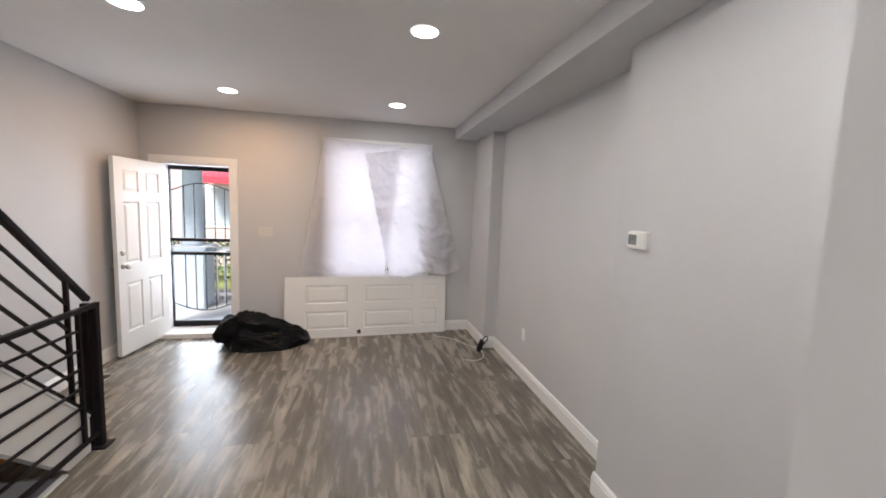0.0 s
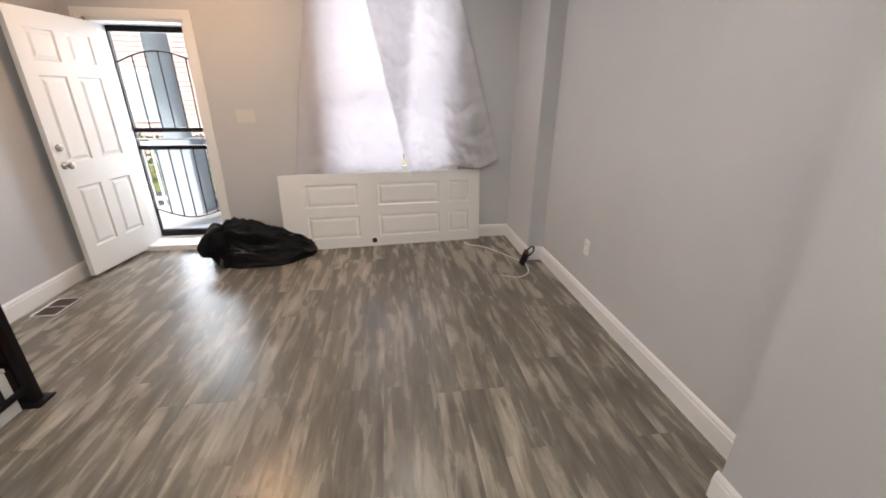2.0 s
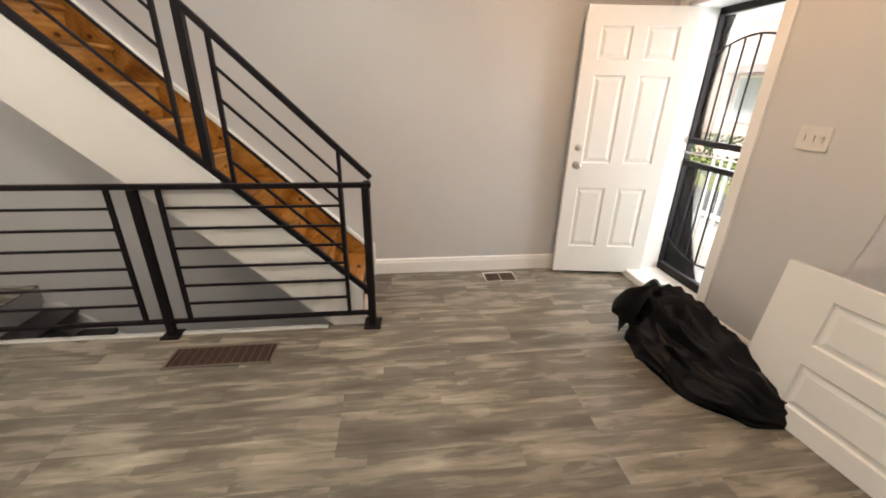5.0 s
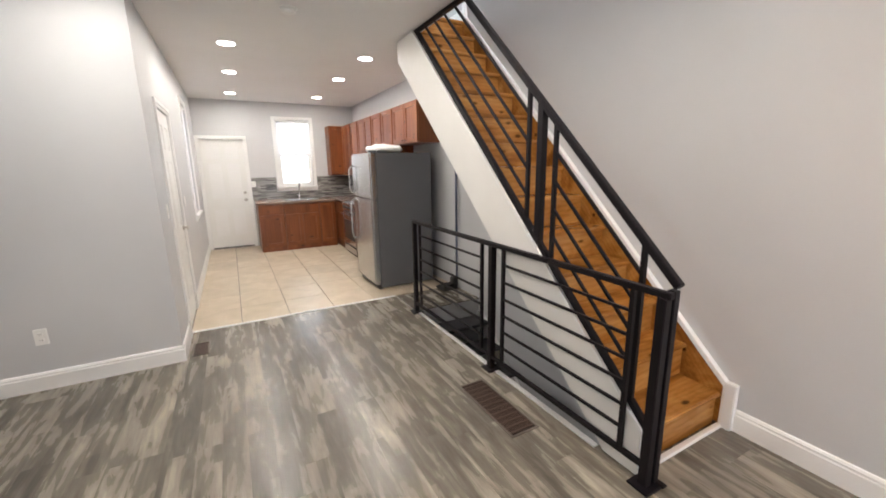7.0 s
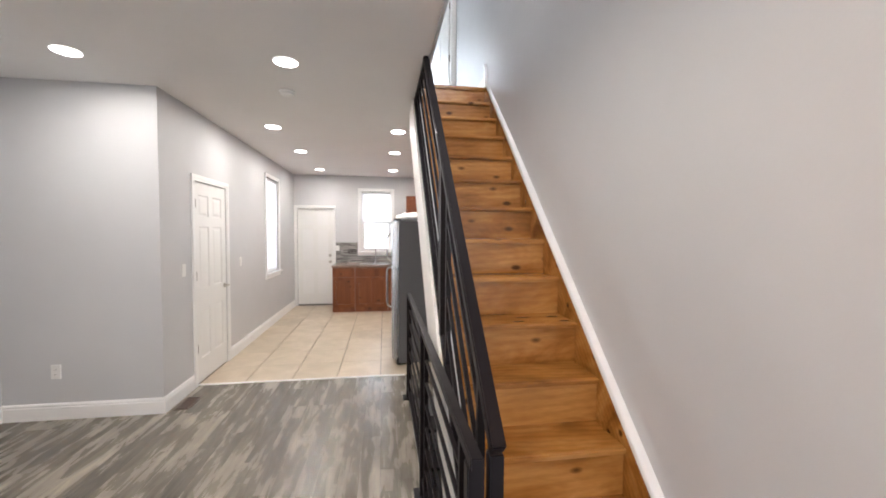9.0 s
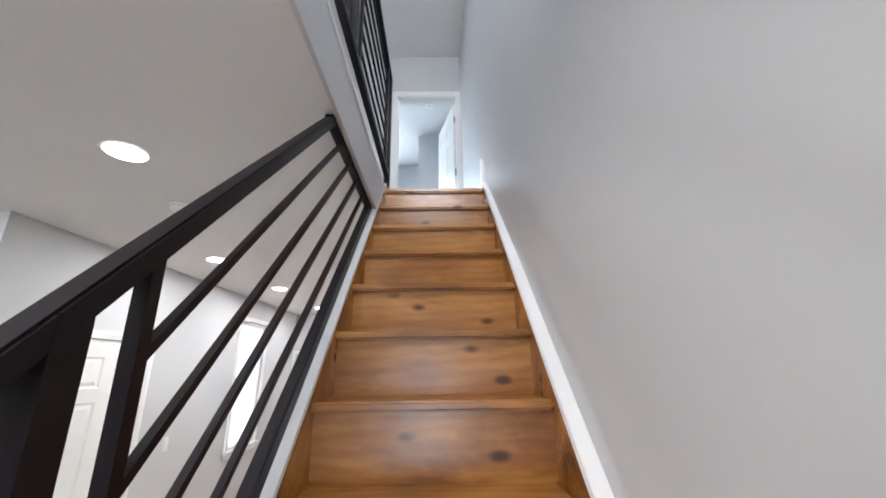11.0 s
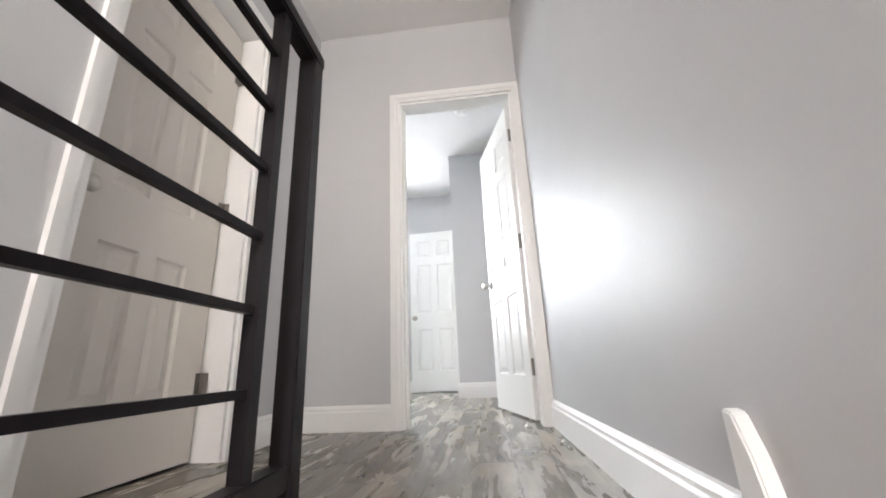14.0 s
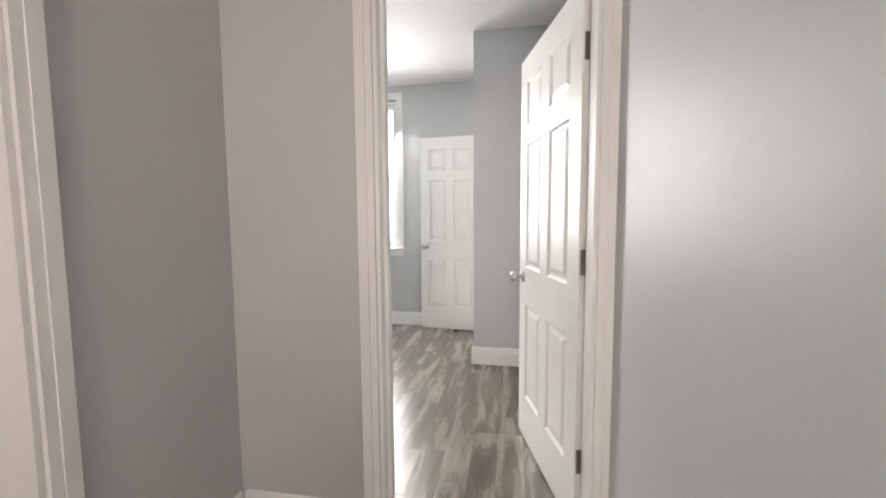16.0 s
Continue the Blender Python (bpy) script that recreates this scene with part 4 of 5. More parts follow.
# ---- floor vents ----
def floor_vent(label, x0, y0, x1, y1, slats_along="x", n=16, split=False):
    d = thing("floor_vent", label, "vent", pose(x0, y0, 0.0))
    w, h = x1 - x0, y1 - y0
    # Dark plate puts the shade below the slats into colour.
    part("well", boxes((0.012, 0.012, -0.008, w - 0.012, h - 0.012, 0.0015)), VENTDARK, d)
    e = 0.007 if split else 0.016
    part("frame", bevelled(boxes((0, 0, 0.001, e, h, 0.007), (w - e, 0, 0.001, w, h, 0.007), (e, 0, 0.001, w - e, e, 0.007), (e, h - e, 0.001, w - e, h, 0.007)), 0.002, 1), VENTRIM if not split else PLASTIC, d)
    for i in range(n):
        if slats_along == "x":
            y = 0.016 + (h - 0.032) * (i + 0.5) / n
            part("slat", boxes((0.016, y - 0.005, 0.001, w - 0.016, y + 0.005, 0.005)), VENTBROWN, d)
        else:
            x = 0.016 + (w - 0.032) * (i + 0.5) / n
            part("slat", boxes((x - 0.003, 0.016, 0.001, x + 0.003, h - 0.016, 0.005)), VENTBROWN, d)
    if not split:
        fins = 15
        pitch = (h - 0.032) / n
        for q in range(n):
            y0 = 0.016 + pitch * q
            part("louvre", boxes(*[(0.016 + (w - 0.032) * (f + 0.5) / fins - 0.002, y0 - pitch / 2 + 0.004, 0.001, 0.016 + (w - 0.032) * (f + 0.5) / fins + 0.002, y0 + pitch / 2 - 0.004, 0.004)
                                   for f in range(fins)]) if q else boxes((0.016, 0.016, 0.001, w - 0.016, 0.020, 0.004)), VENTBROWN, d)
    if split:
        part("cross_bar", boxes((0.016, h / 2 - 0.003, 0.001, w - 0.016, h / 2 + 0.003, 0.0065)), PLASTIC, d)
    return d


floor_vent("brown metal return-air grille set in the laminate floor", -0.86, 1.77, -0.66, 2.37, "x", 12)
floor_vent("brown and white floor register beside the wall", -1.73, 3.85, -1.565, 4.12, "y", 9, True)
floor_vent("brown floor register near the kitchen threshold", 0.89, 0.04, 1.02, 0.31, "x", 6)

# ---- storm door ----
storm = thing("storm_door", "closed black iron security storm door with curved bars and glass", "door", pose(-1.655, 5.41, 0.055))
W, Hh = 0.80, 2.0
part("frame", bevelled(boxes((0, 0, 0, 0.05, 0.045, Hh), (W - 0.05, 0, 0, W, 0.045, Hh), (0.05, 0, Hh - 0.05, W - 0.05, 0.045, Hh), (0.05, 0, 0, W - 0.05, 0.045, 0.07)), 0.004), BLACK, storm)
for z in (0.93, 1.10):
    part("cross_rail", bevelled(boxes((0.05, -0.004, z - 0.02, W - 0.05, 0.045, z + 0.02)), 0.003), BLACK, storm)
part("grab_bar", bar((0.05, -0.02, 1.015), (W - 0.05, -0.02, 1.015), 0.012), NICKEL, storm, "thin metal cross bar")
for x in (0.19, 0.305, 0.42, 0.535, 0.65):
    part("bar", bar((x, 0.02, 1.12), (x, 0.02, 1.70 + 0.10 * math.sin(math.pi * (x - 0.05) / 0.7)), 0.010), BLACK, storm)
    part("bar", bar((x, 0.02, 0.30 - 0.10 * math.sin(math.pi * (x - 0.05) / 0.7)), (x, 0.02, 0.92), 0.010), BLACK, storm)
part("arched_bar", tube([(0.05 + 0.7 * i / 16, 0.02, 1.70 + 0.10 * math.sin(math.pi * i / 16)) for i in range(17)], 0.007), BLACK, storm)
part("arched_bar", tube([(0.05 + 0.7 * i / 16, 0.02, 0.30 - 0.10 * math.sin(math.pi * i / 16)) for i in range(17)], 0.007), BLACK, storm)
for z0, z1 in ((0.07, 0.91), (1.12, Hh - 0.05)):
    g = part("pane", boxes((0.05, 0.030, z0, W - 0.05, 0.034, z1)), GLASS, storm, "clear glass pane")
    g.visible_shadow = False
part("latch", bevelled(boxes((0.01, -0.035, 1.05, 0.035, 0.0, 1.13)), 0.004), BLACK, storm)
part("closer", bar((0.03, -0.05, 1.09), (-0.02, -0.05, 1.09), 0.02), BLACK, storm)


# ---- hanging sheets over the front window ----
def sheet(label, tl, tr, bl, br, y, seed, folds, amp, rough, cloth):
    """A cloth between four corners in the window's plane, with soft folds that deepen downwards."""
    n, k = 64, 90
    bm = bmesh.new()
    grid = []
    for j in range(k + 1):
        v = j / k
        row = []
        for i in range(n + 1):
            u = i / n
            x = (1 - v) * ((1 - u) * tl[0] + u * tr[0]) + v * ((1 - u) * bl[0] + u * br[0])
            z = (1 - v) * ((1 - u) * tl[1] + u * tr[1]) + v * ((1 - u) * bl[1] + u * br[1])
            f = math.sin(folds * math.pi * u + 1.7 * seed + 0.8 * v) * amp * (0.25 + 0.75 * v)
            f += rough * (0.022 * abs(noise.noise((x * 3 + z * 1.5 + seed, z * 5, seed))) + 0.014 * noise.noise((x * 7 - z * 3, z * 10, seed + 3)) + 0.006 * noise.noise((x * 18, z * 22, seed)))
            z += (0.010 + 0.012 * rough) * v * math.sin(9 * u + seed) * (0.4 + u) - 0.02 * (1 - v) * math.sin(math.pi * u)
            x += 0.006 * noise.noise((seed, z * 6, u * 2))
            row.append(bm.verts.new((x, y - 0.012 - abs(amp) - f, z)))
        grid.append(row)
    for j in range(k):
        for i in range(n):
            bm.faces.new((grid[j][i], grid[j][i + 1], grid[j + 1][i + 1], grid[j + 1][i]))
    bmesh.ops.solidify(bm, geom=bm.faces[:], thickness=0.0012)
    for f in bm.faces:
        f.smooth = True
    return tagged(new("window_sheet", mesh_of("window_sheet", bm, cloth)), label, "curtain")


sheet("translucent white sheet tacked over the front window", (0.21, 2.47), (1.16, 2.45), (-0.09, 0.69), (0.975, 0.735), FY - 0.022, 1, 5, 0.008, 0.6, SHEET)
sheet("crumpled white sheet hanging askew over the front window", (0.70, 2.30), (1.50, 2.485), (1.05, 0.735), (1.98, 0.845), FY - 0.046, 4, 6, 0.012, 1.9, SHEET_THICK)

# ---- black bin bag ----
def eased(u, stops):
    """A smooth value at u between (place, value) stops."""
    for (a, p), (b, q) in zip(stops, stops[1:]):
        if u <= b:
            k = (u - a) / (b - a)
            return p + (q - p) * k * k * (3 - 2 * k)
    return stops[-1][1]


def bin_bag():
    """A slumped bag: folded body tapering to a tip on the floor, and its loose mouth flopping out at the tall end."""
    bag = thing("bin_bag", "slumped shiny black plastic bin bag on the floor", "bin bag", pose(-0.42, 4.80, 0, 0, 0, 20))
    height = ((0, 0.36), (0.12, 0.41), (0.3, 0.375), (0.5, 0.305), (0.7, 0.22), (0.87, 0.12), (1, 0.03))
    width = ((0, 0.17), (0.2, 0.23), (0.5, 0.27), (0.8, 0.20), (1, 0.02))
    shift = ((0, 0.03), (0.5, -0.02), (0.75, -0.02), (1, 0.06))
    n, m = 96, 112
    bm = bmesh.new()
    rings = []
    for i in range(n + 1):
        u = i / n
        x, h, w, c = -0.33 + 0.93 * u, eased(u, height), eased(u, width), eased(u, shift)
        ring = []
        for j in range(m):
            a = 2 * math.pi * j / m
            ca, sa = math.cos(a), math.sin(a)
            up = max(0.0, (sa + 0.35) / 1.35)
            slope = x * 2.2 + up * 1.1             # folds run down from the mouth towards the tip
            pleat = abs(noise.noise((slope, ca * 1.9, sa * 1.9 + 2)))
            crease = abs(noise.noise((x * 4.0, ca * 4.5 - x * 4, sa * 4.5)))
            fine = noise.noise((x * 16, ca * 12, sa * 12))
            k = 1.08 - 0.50 * pleat - 0.20 * crease + 0.02 * fine
            q = Vector((x + 0.05 * up * (1 - u) * noise.noise((ca * 2, sa * 2, 5.0)), c + w * ca * (1.08 - 0.35 * up) * k, h * up * k))
            q.z = max(0.003, q.z)
            ring.append(bm.verts.new(q))
        rings.append(ring)
    for a, b in zip(rings, rings[1:]):
        for j in range(m):
            bm.faces.new((a[j], a[(j + 1) % m], b[(j + 1) % m], b[j]))
    mouth = rings[0]
    for depth, size in ((0.05, 0.75), (0.10, 0.35)):   # hollow behind the mouth
        inner = [bm.verts.new((v.co.x + depth, 0.03 + (v.co.y - 0.03) * size, 0.10 + (v.co.z - 0.10) * size)) for v in rings[0]]
        for j in range(m):
            bm.faces.new((mouth[(j + 1) % m], mouth[j], inner[j], inner[(j + 1) % m]))
        mouth = inner
    bm.faces.new(mouth)
    bm.faces.new(rings[-1])
    for f in bm.faces:
        f.smooth = True
    part("body", bm, BAG, bag)
    bm = bmesh.new()
    rows = []
    for i in range(29):
        v = i / 28
        row = []
        for j in range(61):
            a = math.radians(-5 + 175 * j / 60)
            ca, sa = math.cos(a), math.sin(a)
            reach = 0.21 + 0.05 * math.sin(3.1 * a + 0.6) + 0.03 * noise.noise((a * 3, 1.0, 2.0))
            droop = 0.17 * v ** 1.9 * (0.55 + 0.45 * sa)
            ripple = 0.022 * v * math.sin(9 * a + 2 * v) + 0.012 * noise.noise((a * 5, v * 4, 7.0))
            up = max(0.0, (sa + 0.35) / 1.35)
            row.append(bm.verts.new((-0.275 - reach * v * (0.35 + 0.65 * sa), 0.03 + 0.185 * ca * (1 + 0.25 * v) + ripple + 0.05 * v, max(0.02, (0.36 + 0.05 * math.sin(2.6 * v)) * up - droop + ripple))))
        rows.append(row)
    for a, b in zip(rows, rows[1:]):
        for j in range(60):
            bm.faces.new((a[j], a[j + 1], b[j + 1], b[j]))
    bmesh.ops.solidify(bm, geom=bm.faces[:], thickness=0.002)
    for f in bm.faces:
        f.smooth = True
    part("mouth_flap", bm, BAG, bag, "loose open mouth of the bag")


bin_bag()

# ---- small black charger with its white cord ----
ch = thing("router", "small black plastic router standing on the floor", "router", pose(2.06, 4.34, 0.0, 0, 0, -25))
part("case", bevelled(prism([(-0.028, 0.03), (0.022, 0.0), (0.065, 0.11), (0.012, 0.15)], -0.05, 0.05, "y"), 0.008, 3), BLACK, ch)
part("loop", tube(smooth_line([(0.03, 0.0, 0.12), (0.055, 0.015, 0.17), (0.09, 0.02, 0.185), (0.095, 0.0, 0.15), (0.06, -0.01, 0.10)]), 0.007), BLACK, ch)
tagged(new("white_cord", mesh_of("white_cord", tube(smooth_line([(1.62, 4.98, 0.006), (1.66, 4.90, 0.006), (1.82, 4.80, 0.006), (1.95, 4.60, 0.006), (2.03, 4.38, 0.03), (2.08, 4.28, 0.02), (2.05, 4.14, 0.006), (1.93, 4.06, 0.006), (1.80, 4.12, 0.006)], 10), 0.005), PLASTIC)),
       "thin white cable lying on the floor", "cable")

# ---- kitchen ----
def cabinet(name, label, w, h, d, at, doors=1, drawer=False, toe=0.0, group=""):
    """A framed cabinet: width along x, front at y = 0 facing -y, body behind it."""
    c = thing(name, label, "cabinet", at, group)
    part("body", boxes((0, 0.02, toe, w, d, h)), CHERRY, c)
    if toe:
        part("toe_kick", boxes((0.0, 0.03, 0, w, d, toe)), CHERRY, c)
    dz1 = h - (0.19 if drawer else 0.012)
    if drawer:
        fr = part("drawer_front", bevelled(boxes((0.012, 0, h - 0.175, w - 0.012, 0.02, h - 0.02)), 0.005), CHERRY, c)
    dw = (w - 0.012 * (doors + 1)) / doors
    for i in range(doors):
        x0 = 0.012 + i * (dw + 0.012)
        z0 = toe + 0.012
        dd = part("door", boxes((x0, 0, z0, x0 + 0.055, 0.02, dz1), (x0 + dw - 0.055, 0, z0, x0 + dw, 0.02, dz1), (x0 + 0.055, 0, z0, x0 + dw - 0.055, 0.02, z0 + 0.055), (x0 + 0.055, 0, dz1 - 0.055, x0 + dw - 0.055, 0.02, dz1)), CHERRY, c)
        part("panel", bevelled(boxes((x0 + 0.055, 0.009, z0 + 0.055, x0 + dw - 0.055, 0.018, dz1 - 0.055)), 0.004, 1), CHERRY, dd)
        if not toe:
            side = x0 + (dw - 0.075 if i % 2 == 0 else 0.015)
            part("pull", bevelled(boxes((side, -0.022, z0 + 0.022, side + 0.06, -0.012, z0 + 0.032), (side + 0.004, -0.014, z0 + 0.024, side + 0.010, 0.002, z0 + 0.030), (side + 0.050, -0.014, z0 + 0.024, side + 0.056, 0.002, z0 + 0.030)), 0.001, 1), RUBBER, dd, "small dark bar pull")
    return c


# sink run on the back wall (front faces the living room), corner and side run
cabinet("base_cabinet", "cherry wood base cabinet under the sink", 0.42, 0.86, 0.79, pose(0.20, -3.69, 0, 0, 0, 180), 1, True, 0.09, "kitchen base cabinets")
cabinet("base_cabinet", "cherry wood double-door sink base cabinet", 0.62, 0.86, 0.79, pose(-0.225, -3.69, 0, 0, 0, 180), 2, True, 0.09, "kitchen base cabinets")
cabinet("base_cabinet", "cherry wood corner base cabinet", 0.30, 0.86, 0.79, pose(-0.85, -3.69, 0, 0, 0, 180), 1, False, 0.09, "kitchen base cabinets")
cabinet("base_cabinet", "cherry wood base cabinet beside the stove", 1.34, 0.86, 0.62, pose(-1.17, -4.46, 0, 0, 0, 90), 2, True, 0.09, "kitchen base cabinets")
tagged(new("countertop", mesh_of("countertop", bevelled(boxes((-1.155, BY + 0.004, 0.862, 0.215, -3.665, 0.90)), 0.004), COUNTER)), "brown speckled stone countertop on the sink run", "countertop")
tagged(new("countertop", mesh_of("countertop", bevelled(boxes((WX + 0.004, BY + 0.004, 0.862, -1.16, -3.11, 0.90)), 0.004), COUNTER)), "brown speckled stone countertop in the corner", "countertop")
setting("backsplash", boxes((-0.99 - 0.08, BY, 0.902, -0.93 - 0.07, BY + 0.010, 1.32), (-1.80, BY, 0.902, -1.07, BY + 0.010, 1.32), (-1.0, BY, 0.902, -0.22, BY + 0.010, 1.04), (-0.22, BY, 0.902, 0.225, BY + 0.010, 1.32),
        (WX, BY + 0.01, 0.902, WX + 0.010, -1.4, 1.32)), MOSAIC, "backsplash of dark and pale glass strip mosaic", "backsplash")

sink = thing("sink", "stainless steel kitchen sink with a gooseneck tap", "sink", pose(-0.60, -4.05, 0.90))
part("rim", bevelled(boxes((-0.30, -0.21, 0.001, 0.30, -0.17, 0.008), (-0.30, 0.17, 0.001, 0.30, 0.21, 0.008), (-0.30, -0.17, 0.001, -0.26, 0.17, 0.008), (0.26, -0.17, 0.001, 0.30, 0.17, 0.008)), 0.002, 1), STEEL, sink)
part("basin", boxes((-0.26, -0.17, 0.001, 0.26, 0.17, 0.003)), STEEL, sink)
part("tap_base", lathe([(0.028, 0.0), (0.026, 0.03), (0.016, 0.05), (0.016, 0.06)], (0.0, -0.235, 0.001), 16), STEEL, sink)
part("tap_spout", tube(smooth_line([(0.0, -0.235, 0.05), (0.0, -0.235, 0.22), (0.0, -0.20, 0.29), (0.0, -0.12, 0.30), (0.0, -0.08, 0.24)]), 0.011), STEEL, sink)
part("tap_lever", bar((0.0, -0.235, 0.06), (0.07, -0.235, 0.09), 0.012), STEEL, sink)

# wall cabinets
cabinet("wall_cabinet", "cherry wood wall cabinet in the kitchen corner", 0.56, 0.95, 0.32, pose(-1.23, BY + 0.322, 1.34, 0, 0, 180), 1, False, 0, "kitchen wall cabinets")
for i, (y0, w, z0, dn) in enumerate(((-4.16, 0.60, 1.34, 2), (-3.54, 0.44, 1.34, 1), (-3.08, 0.76, 1.72, 2), (-2.30, 0.44, 1.34, 1), (-1.84, 0.44, 1.34, 1), (-1.38, 0.82, 1.79, 2))):
    cabinet("wall_cabinet", "cherry wood wall cabinet on the party wall", w, 2.29 - z0, 0.32, pose(WX + 0.33, y0, z0, 0, 0, 90), dn, False, 0, "kitchen wall cabinets")
cabinet("base_cabinet", "cherry wood base cabinet between stove and fridge", 0.94, 0.86, 0.62, pose(-1.17, -2.32, 0, 0, 0, 90), 2, True, 0.09, "kitchen base cabinets")
tagged(new("countertop", mesh_of("countertop", bevelled(boxes((WX + 0.004, -2.32, 0.862, -1.145, -1.38, 0.90)), 0.004), COUNTER)), "brown speckled stone countertop beside the fridge", "countertop")
hood = thing("range_hood", "white microwave hood over the stove", "hood", pose(WX + 0.40, -3.08, 1.42))
part("case", bevelled(boxes((-0.39, 0.0, 0.0, 0.0, 0.76, 0.29)), 0.006), STEEL, hood)
part("window", boxes((0.0, 0.06, 0.05, 0.004, 0.52, 0.25)), RUBBER, hood)
part("handle", bar((0.025, 0.57, 0.05), (0.025, 0.57, 0.25), 0.016), STEEL, hood)

stove = thing("stove", "black and stainless kitchen range with oven handle", "stove", pose(-1.14, -3.10, 0))
part("body", bevelled(boxes((-0.64, 0, 0.0, -0.03, 0.76, 0.90)), 0.004), RUBBER, stove)
part("oven_door", bevelled(boxes((-0.03, 0.01, 0.17, 0.0, 0.75, 0.74)), 0.005), STEEL, stove)
part("oven_window", boxes((0.0, 0.09, 0.27, 0.003, 0.67, 0.60)), RUBBER, stove)
part("handle", bar((0.045, 0.06, 0.70), (0.045, 0.70, 0.70), 0.02), STEEL, stove)
part("control_panel", bevelled(boxes((-0.03, 0.01, 0.76, 0.005, 0.75, 0.89)), 0.004), STEEL, stove)
for i in range(4):
    part("knob", lathe([(0.022, 0.0), (0.020, 0.022), (0.012, 0.026)], (0.005, 0.12 + i * 0.17, 0.825), 14, "x"), RUBBER, stove)
part("drawer", bevelled(boxes((-0.03, 0.01, 0.04, 0.0, 0.75, 0.155)), 0.004), STEEL, stove)

fr = thing("fridge", "stainless top-freezer fridge with dark grey sides", "fridge", pose(-0.94, -0.575, 0))
part("body", bevelled(boxes((-0.72, -0.76, 0.02, -0.005, 0.0, 1.665)), 0.008), FRIDGE_SIDE, fr, "dark grey textured cabinet")
for z0, z1 in ((0.06, 1.115), (1.125, 1.665)):
    d = part("door", bevelled(boxes((0.0, -0.76, z0, 0.075, 0.0, z1)), 0.018, 3), STEEL, fr, "stainless steel door")
    hz = (0.55, 1.08) if z0 < 1 else (1.16, 1.52)
    part("handle", tube(smooth_line([(0.075, -0.70, hz[0]), (0.125, -0.70, hz[0] + 0.05), (0.13, -0.70, (hz[0] + hz[1]) / 2), (0.125, -0.70, hz[1] - 0.05), (0.075, -0.70, hz[1])]), 0.012), STEEL, d)
part("hinge_cap", bevelled(boxes((-0.03, -0.09, 1.666, 0.06, -0.02, 1.69)), 0.006), FRIDGE_SIDE, fr)
part("base_grille", boxes((-0.03, -0.74, 0.0, 0.02, -0.02, 0.05)), RUBBER, fr)
# loose plastic-wrapped packet on top of the fridge
bm = bmesh.new()
bmesh.ops.create_icosphere(bm, subdivisions=4, radius=1.0)
for v in bm.verts:
    d = v.co.normalized()
    v.co = Vector((d.x * 0.24, d.y * 0.20, max(0.0, 0.045 + d.z * 0.06 + 0.02 * noise.noise(d * 3))))
for f in bm.faces:
    f.smooth = True
pk = tagged(new("packet", mesh_of("packet", bm, PLASTIC)), "white plastic-wrapped packet lying on the fridge", "packet")
pk.matrix_world = pose(-1.15, -0.84, 1.665, 0, 0, 14)
# long-handled dustpan standing against the party wall beyond the basement stair
brsh = thing("dustpan", "dark plastic dustpan with a long blue-grey handle against the wall", "dustpan", pose(-1.66, -0.20, 0))
part("pan", bevelled(prism([(-0.12, 0.0), (0.10, 0.0), (0.12, 0.09), (0.06, 0.10), (-0.10, 0.02)], -0.10, 0.10, "x"), 0.006), RUBBER, brsh)
part("bracket", bevelled(boxes((-0.10, 0.03, 0.07, -0.03, 0.11, 0.16)), 0.006), RUBBER, brsh)
part("handle", lathe([(0.013, 0.09), (0.014, 1.42), (0.017, 1.43), (0.017, 1.52), (0.008, 1.53)], (-0.11, 0.06, 0), 12), BLUEPIPE, brsh, "long blue-grey pole handle")

# closed shade in the kitchen side window
shade = thing("roller_shade", "closed plain white roller shade in the kitchen side window", "window shade", pose(KX + 0.022, -2.93, 0))
part("fabric", bevelled(boxes((-0.001, -0.342, 0.90, 0.001, 0.342, 2.36)), 0.0004, 1), SHEET, shade)
part("roller", lathe([(0.018, -0.345), (0.018, 0.345)], (0.0, 0.0, 2.375), 14, "y"), PLASTIC, shade)
part("hem_bar", bevelled(boxes((-0.006, -0.342, 0.885, 0.006, 0.342, 0.905)), 0.002), PLASTIC, shade)

blind = thing("roller_shade", "half-lowered white roller shade in the kitchen sink window", "window shade", pose(-0.61, BY - 0.028, 0))
part("fabric", bevelled(boxes((-0.288, -0.001, 1.76, 0.288, 0.001, 2.35)), 0.0004, 1), SHEET, blind)
part("roller", lathe([(0.018, -0.29), (0.018, 0.29)], (0.0, 0.0, 2.365), 14, "x"), PLASTIC, blind)
part("hem_bar", bevelled(boxes((-0.288, -0.006, 1.745, 0.288, 0.006, 1.765)), 0.002), PLASTIC, blind)

# ---- outdoors ----
setting("porch_floor", boxes((-3.2, 5.44, -0.25, 3.0, 7.10, -0.02)), CONCRETE, "grey concrete porch floor", "porch")
setting("ground", boxes((-400, 7.10, -1.2, 400, 700, -0.60), (-400, -700, -1.2, 400, -4.75, -0.60), (-400, -4.75, -1.2, -2.06, 7.10, -0.60), (2.54, -4.75, -1.2, 400, 7.10, -0.60)), GRASS, "front garden grass reaching away", "ground")
setting("pavement", boxes((-60, 7.9, -0.62, 60, 8.7, -0.585)), CONCRETE, "pale concrete pavement", "pavement")
setting("road", boxes((-60, 8.7, -0.66, 60, 10.6, -0.593)), ASPHALT, "grey asphalt street", "road")
setting("porch_roof", boxes((-3.2, 5.44, 2.75, 3.0, 7.3, 2.95)), CEIL, "white painted porch roof", "roof")

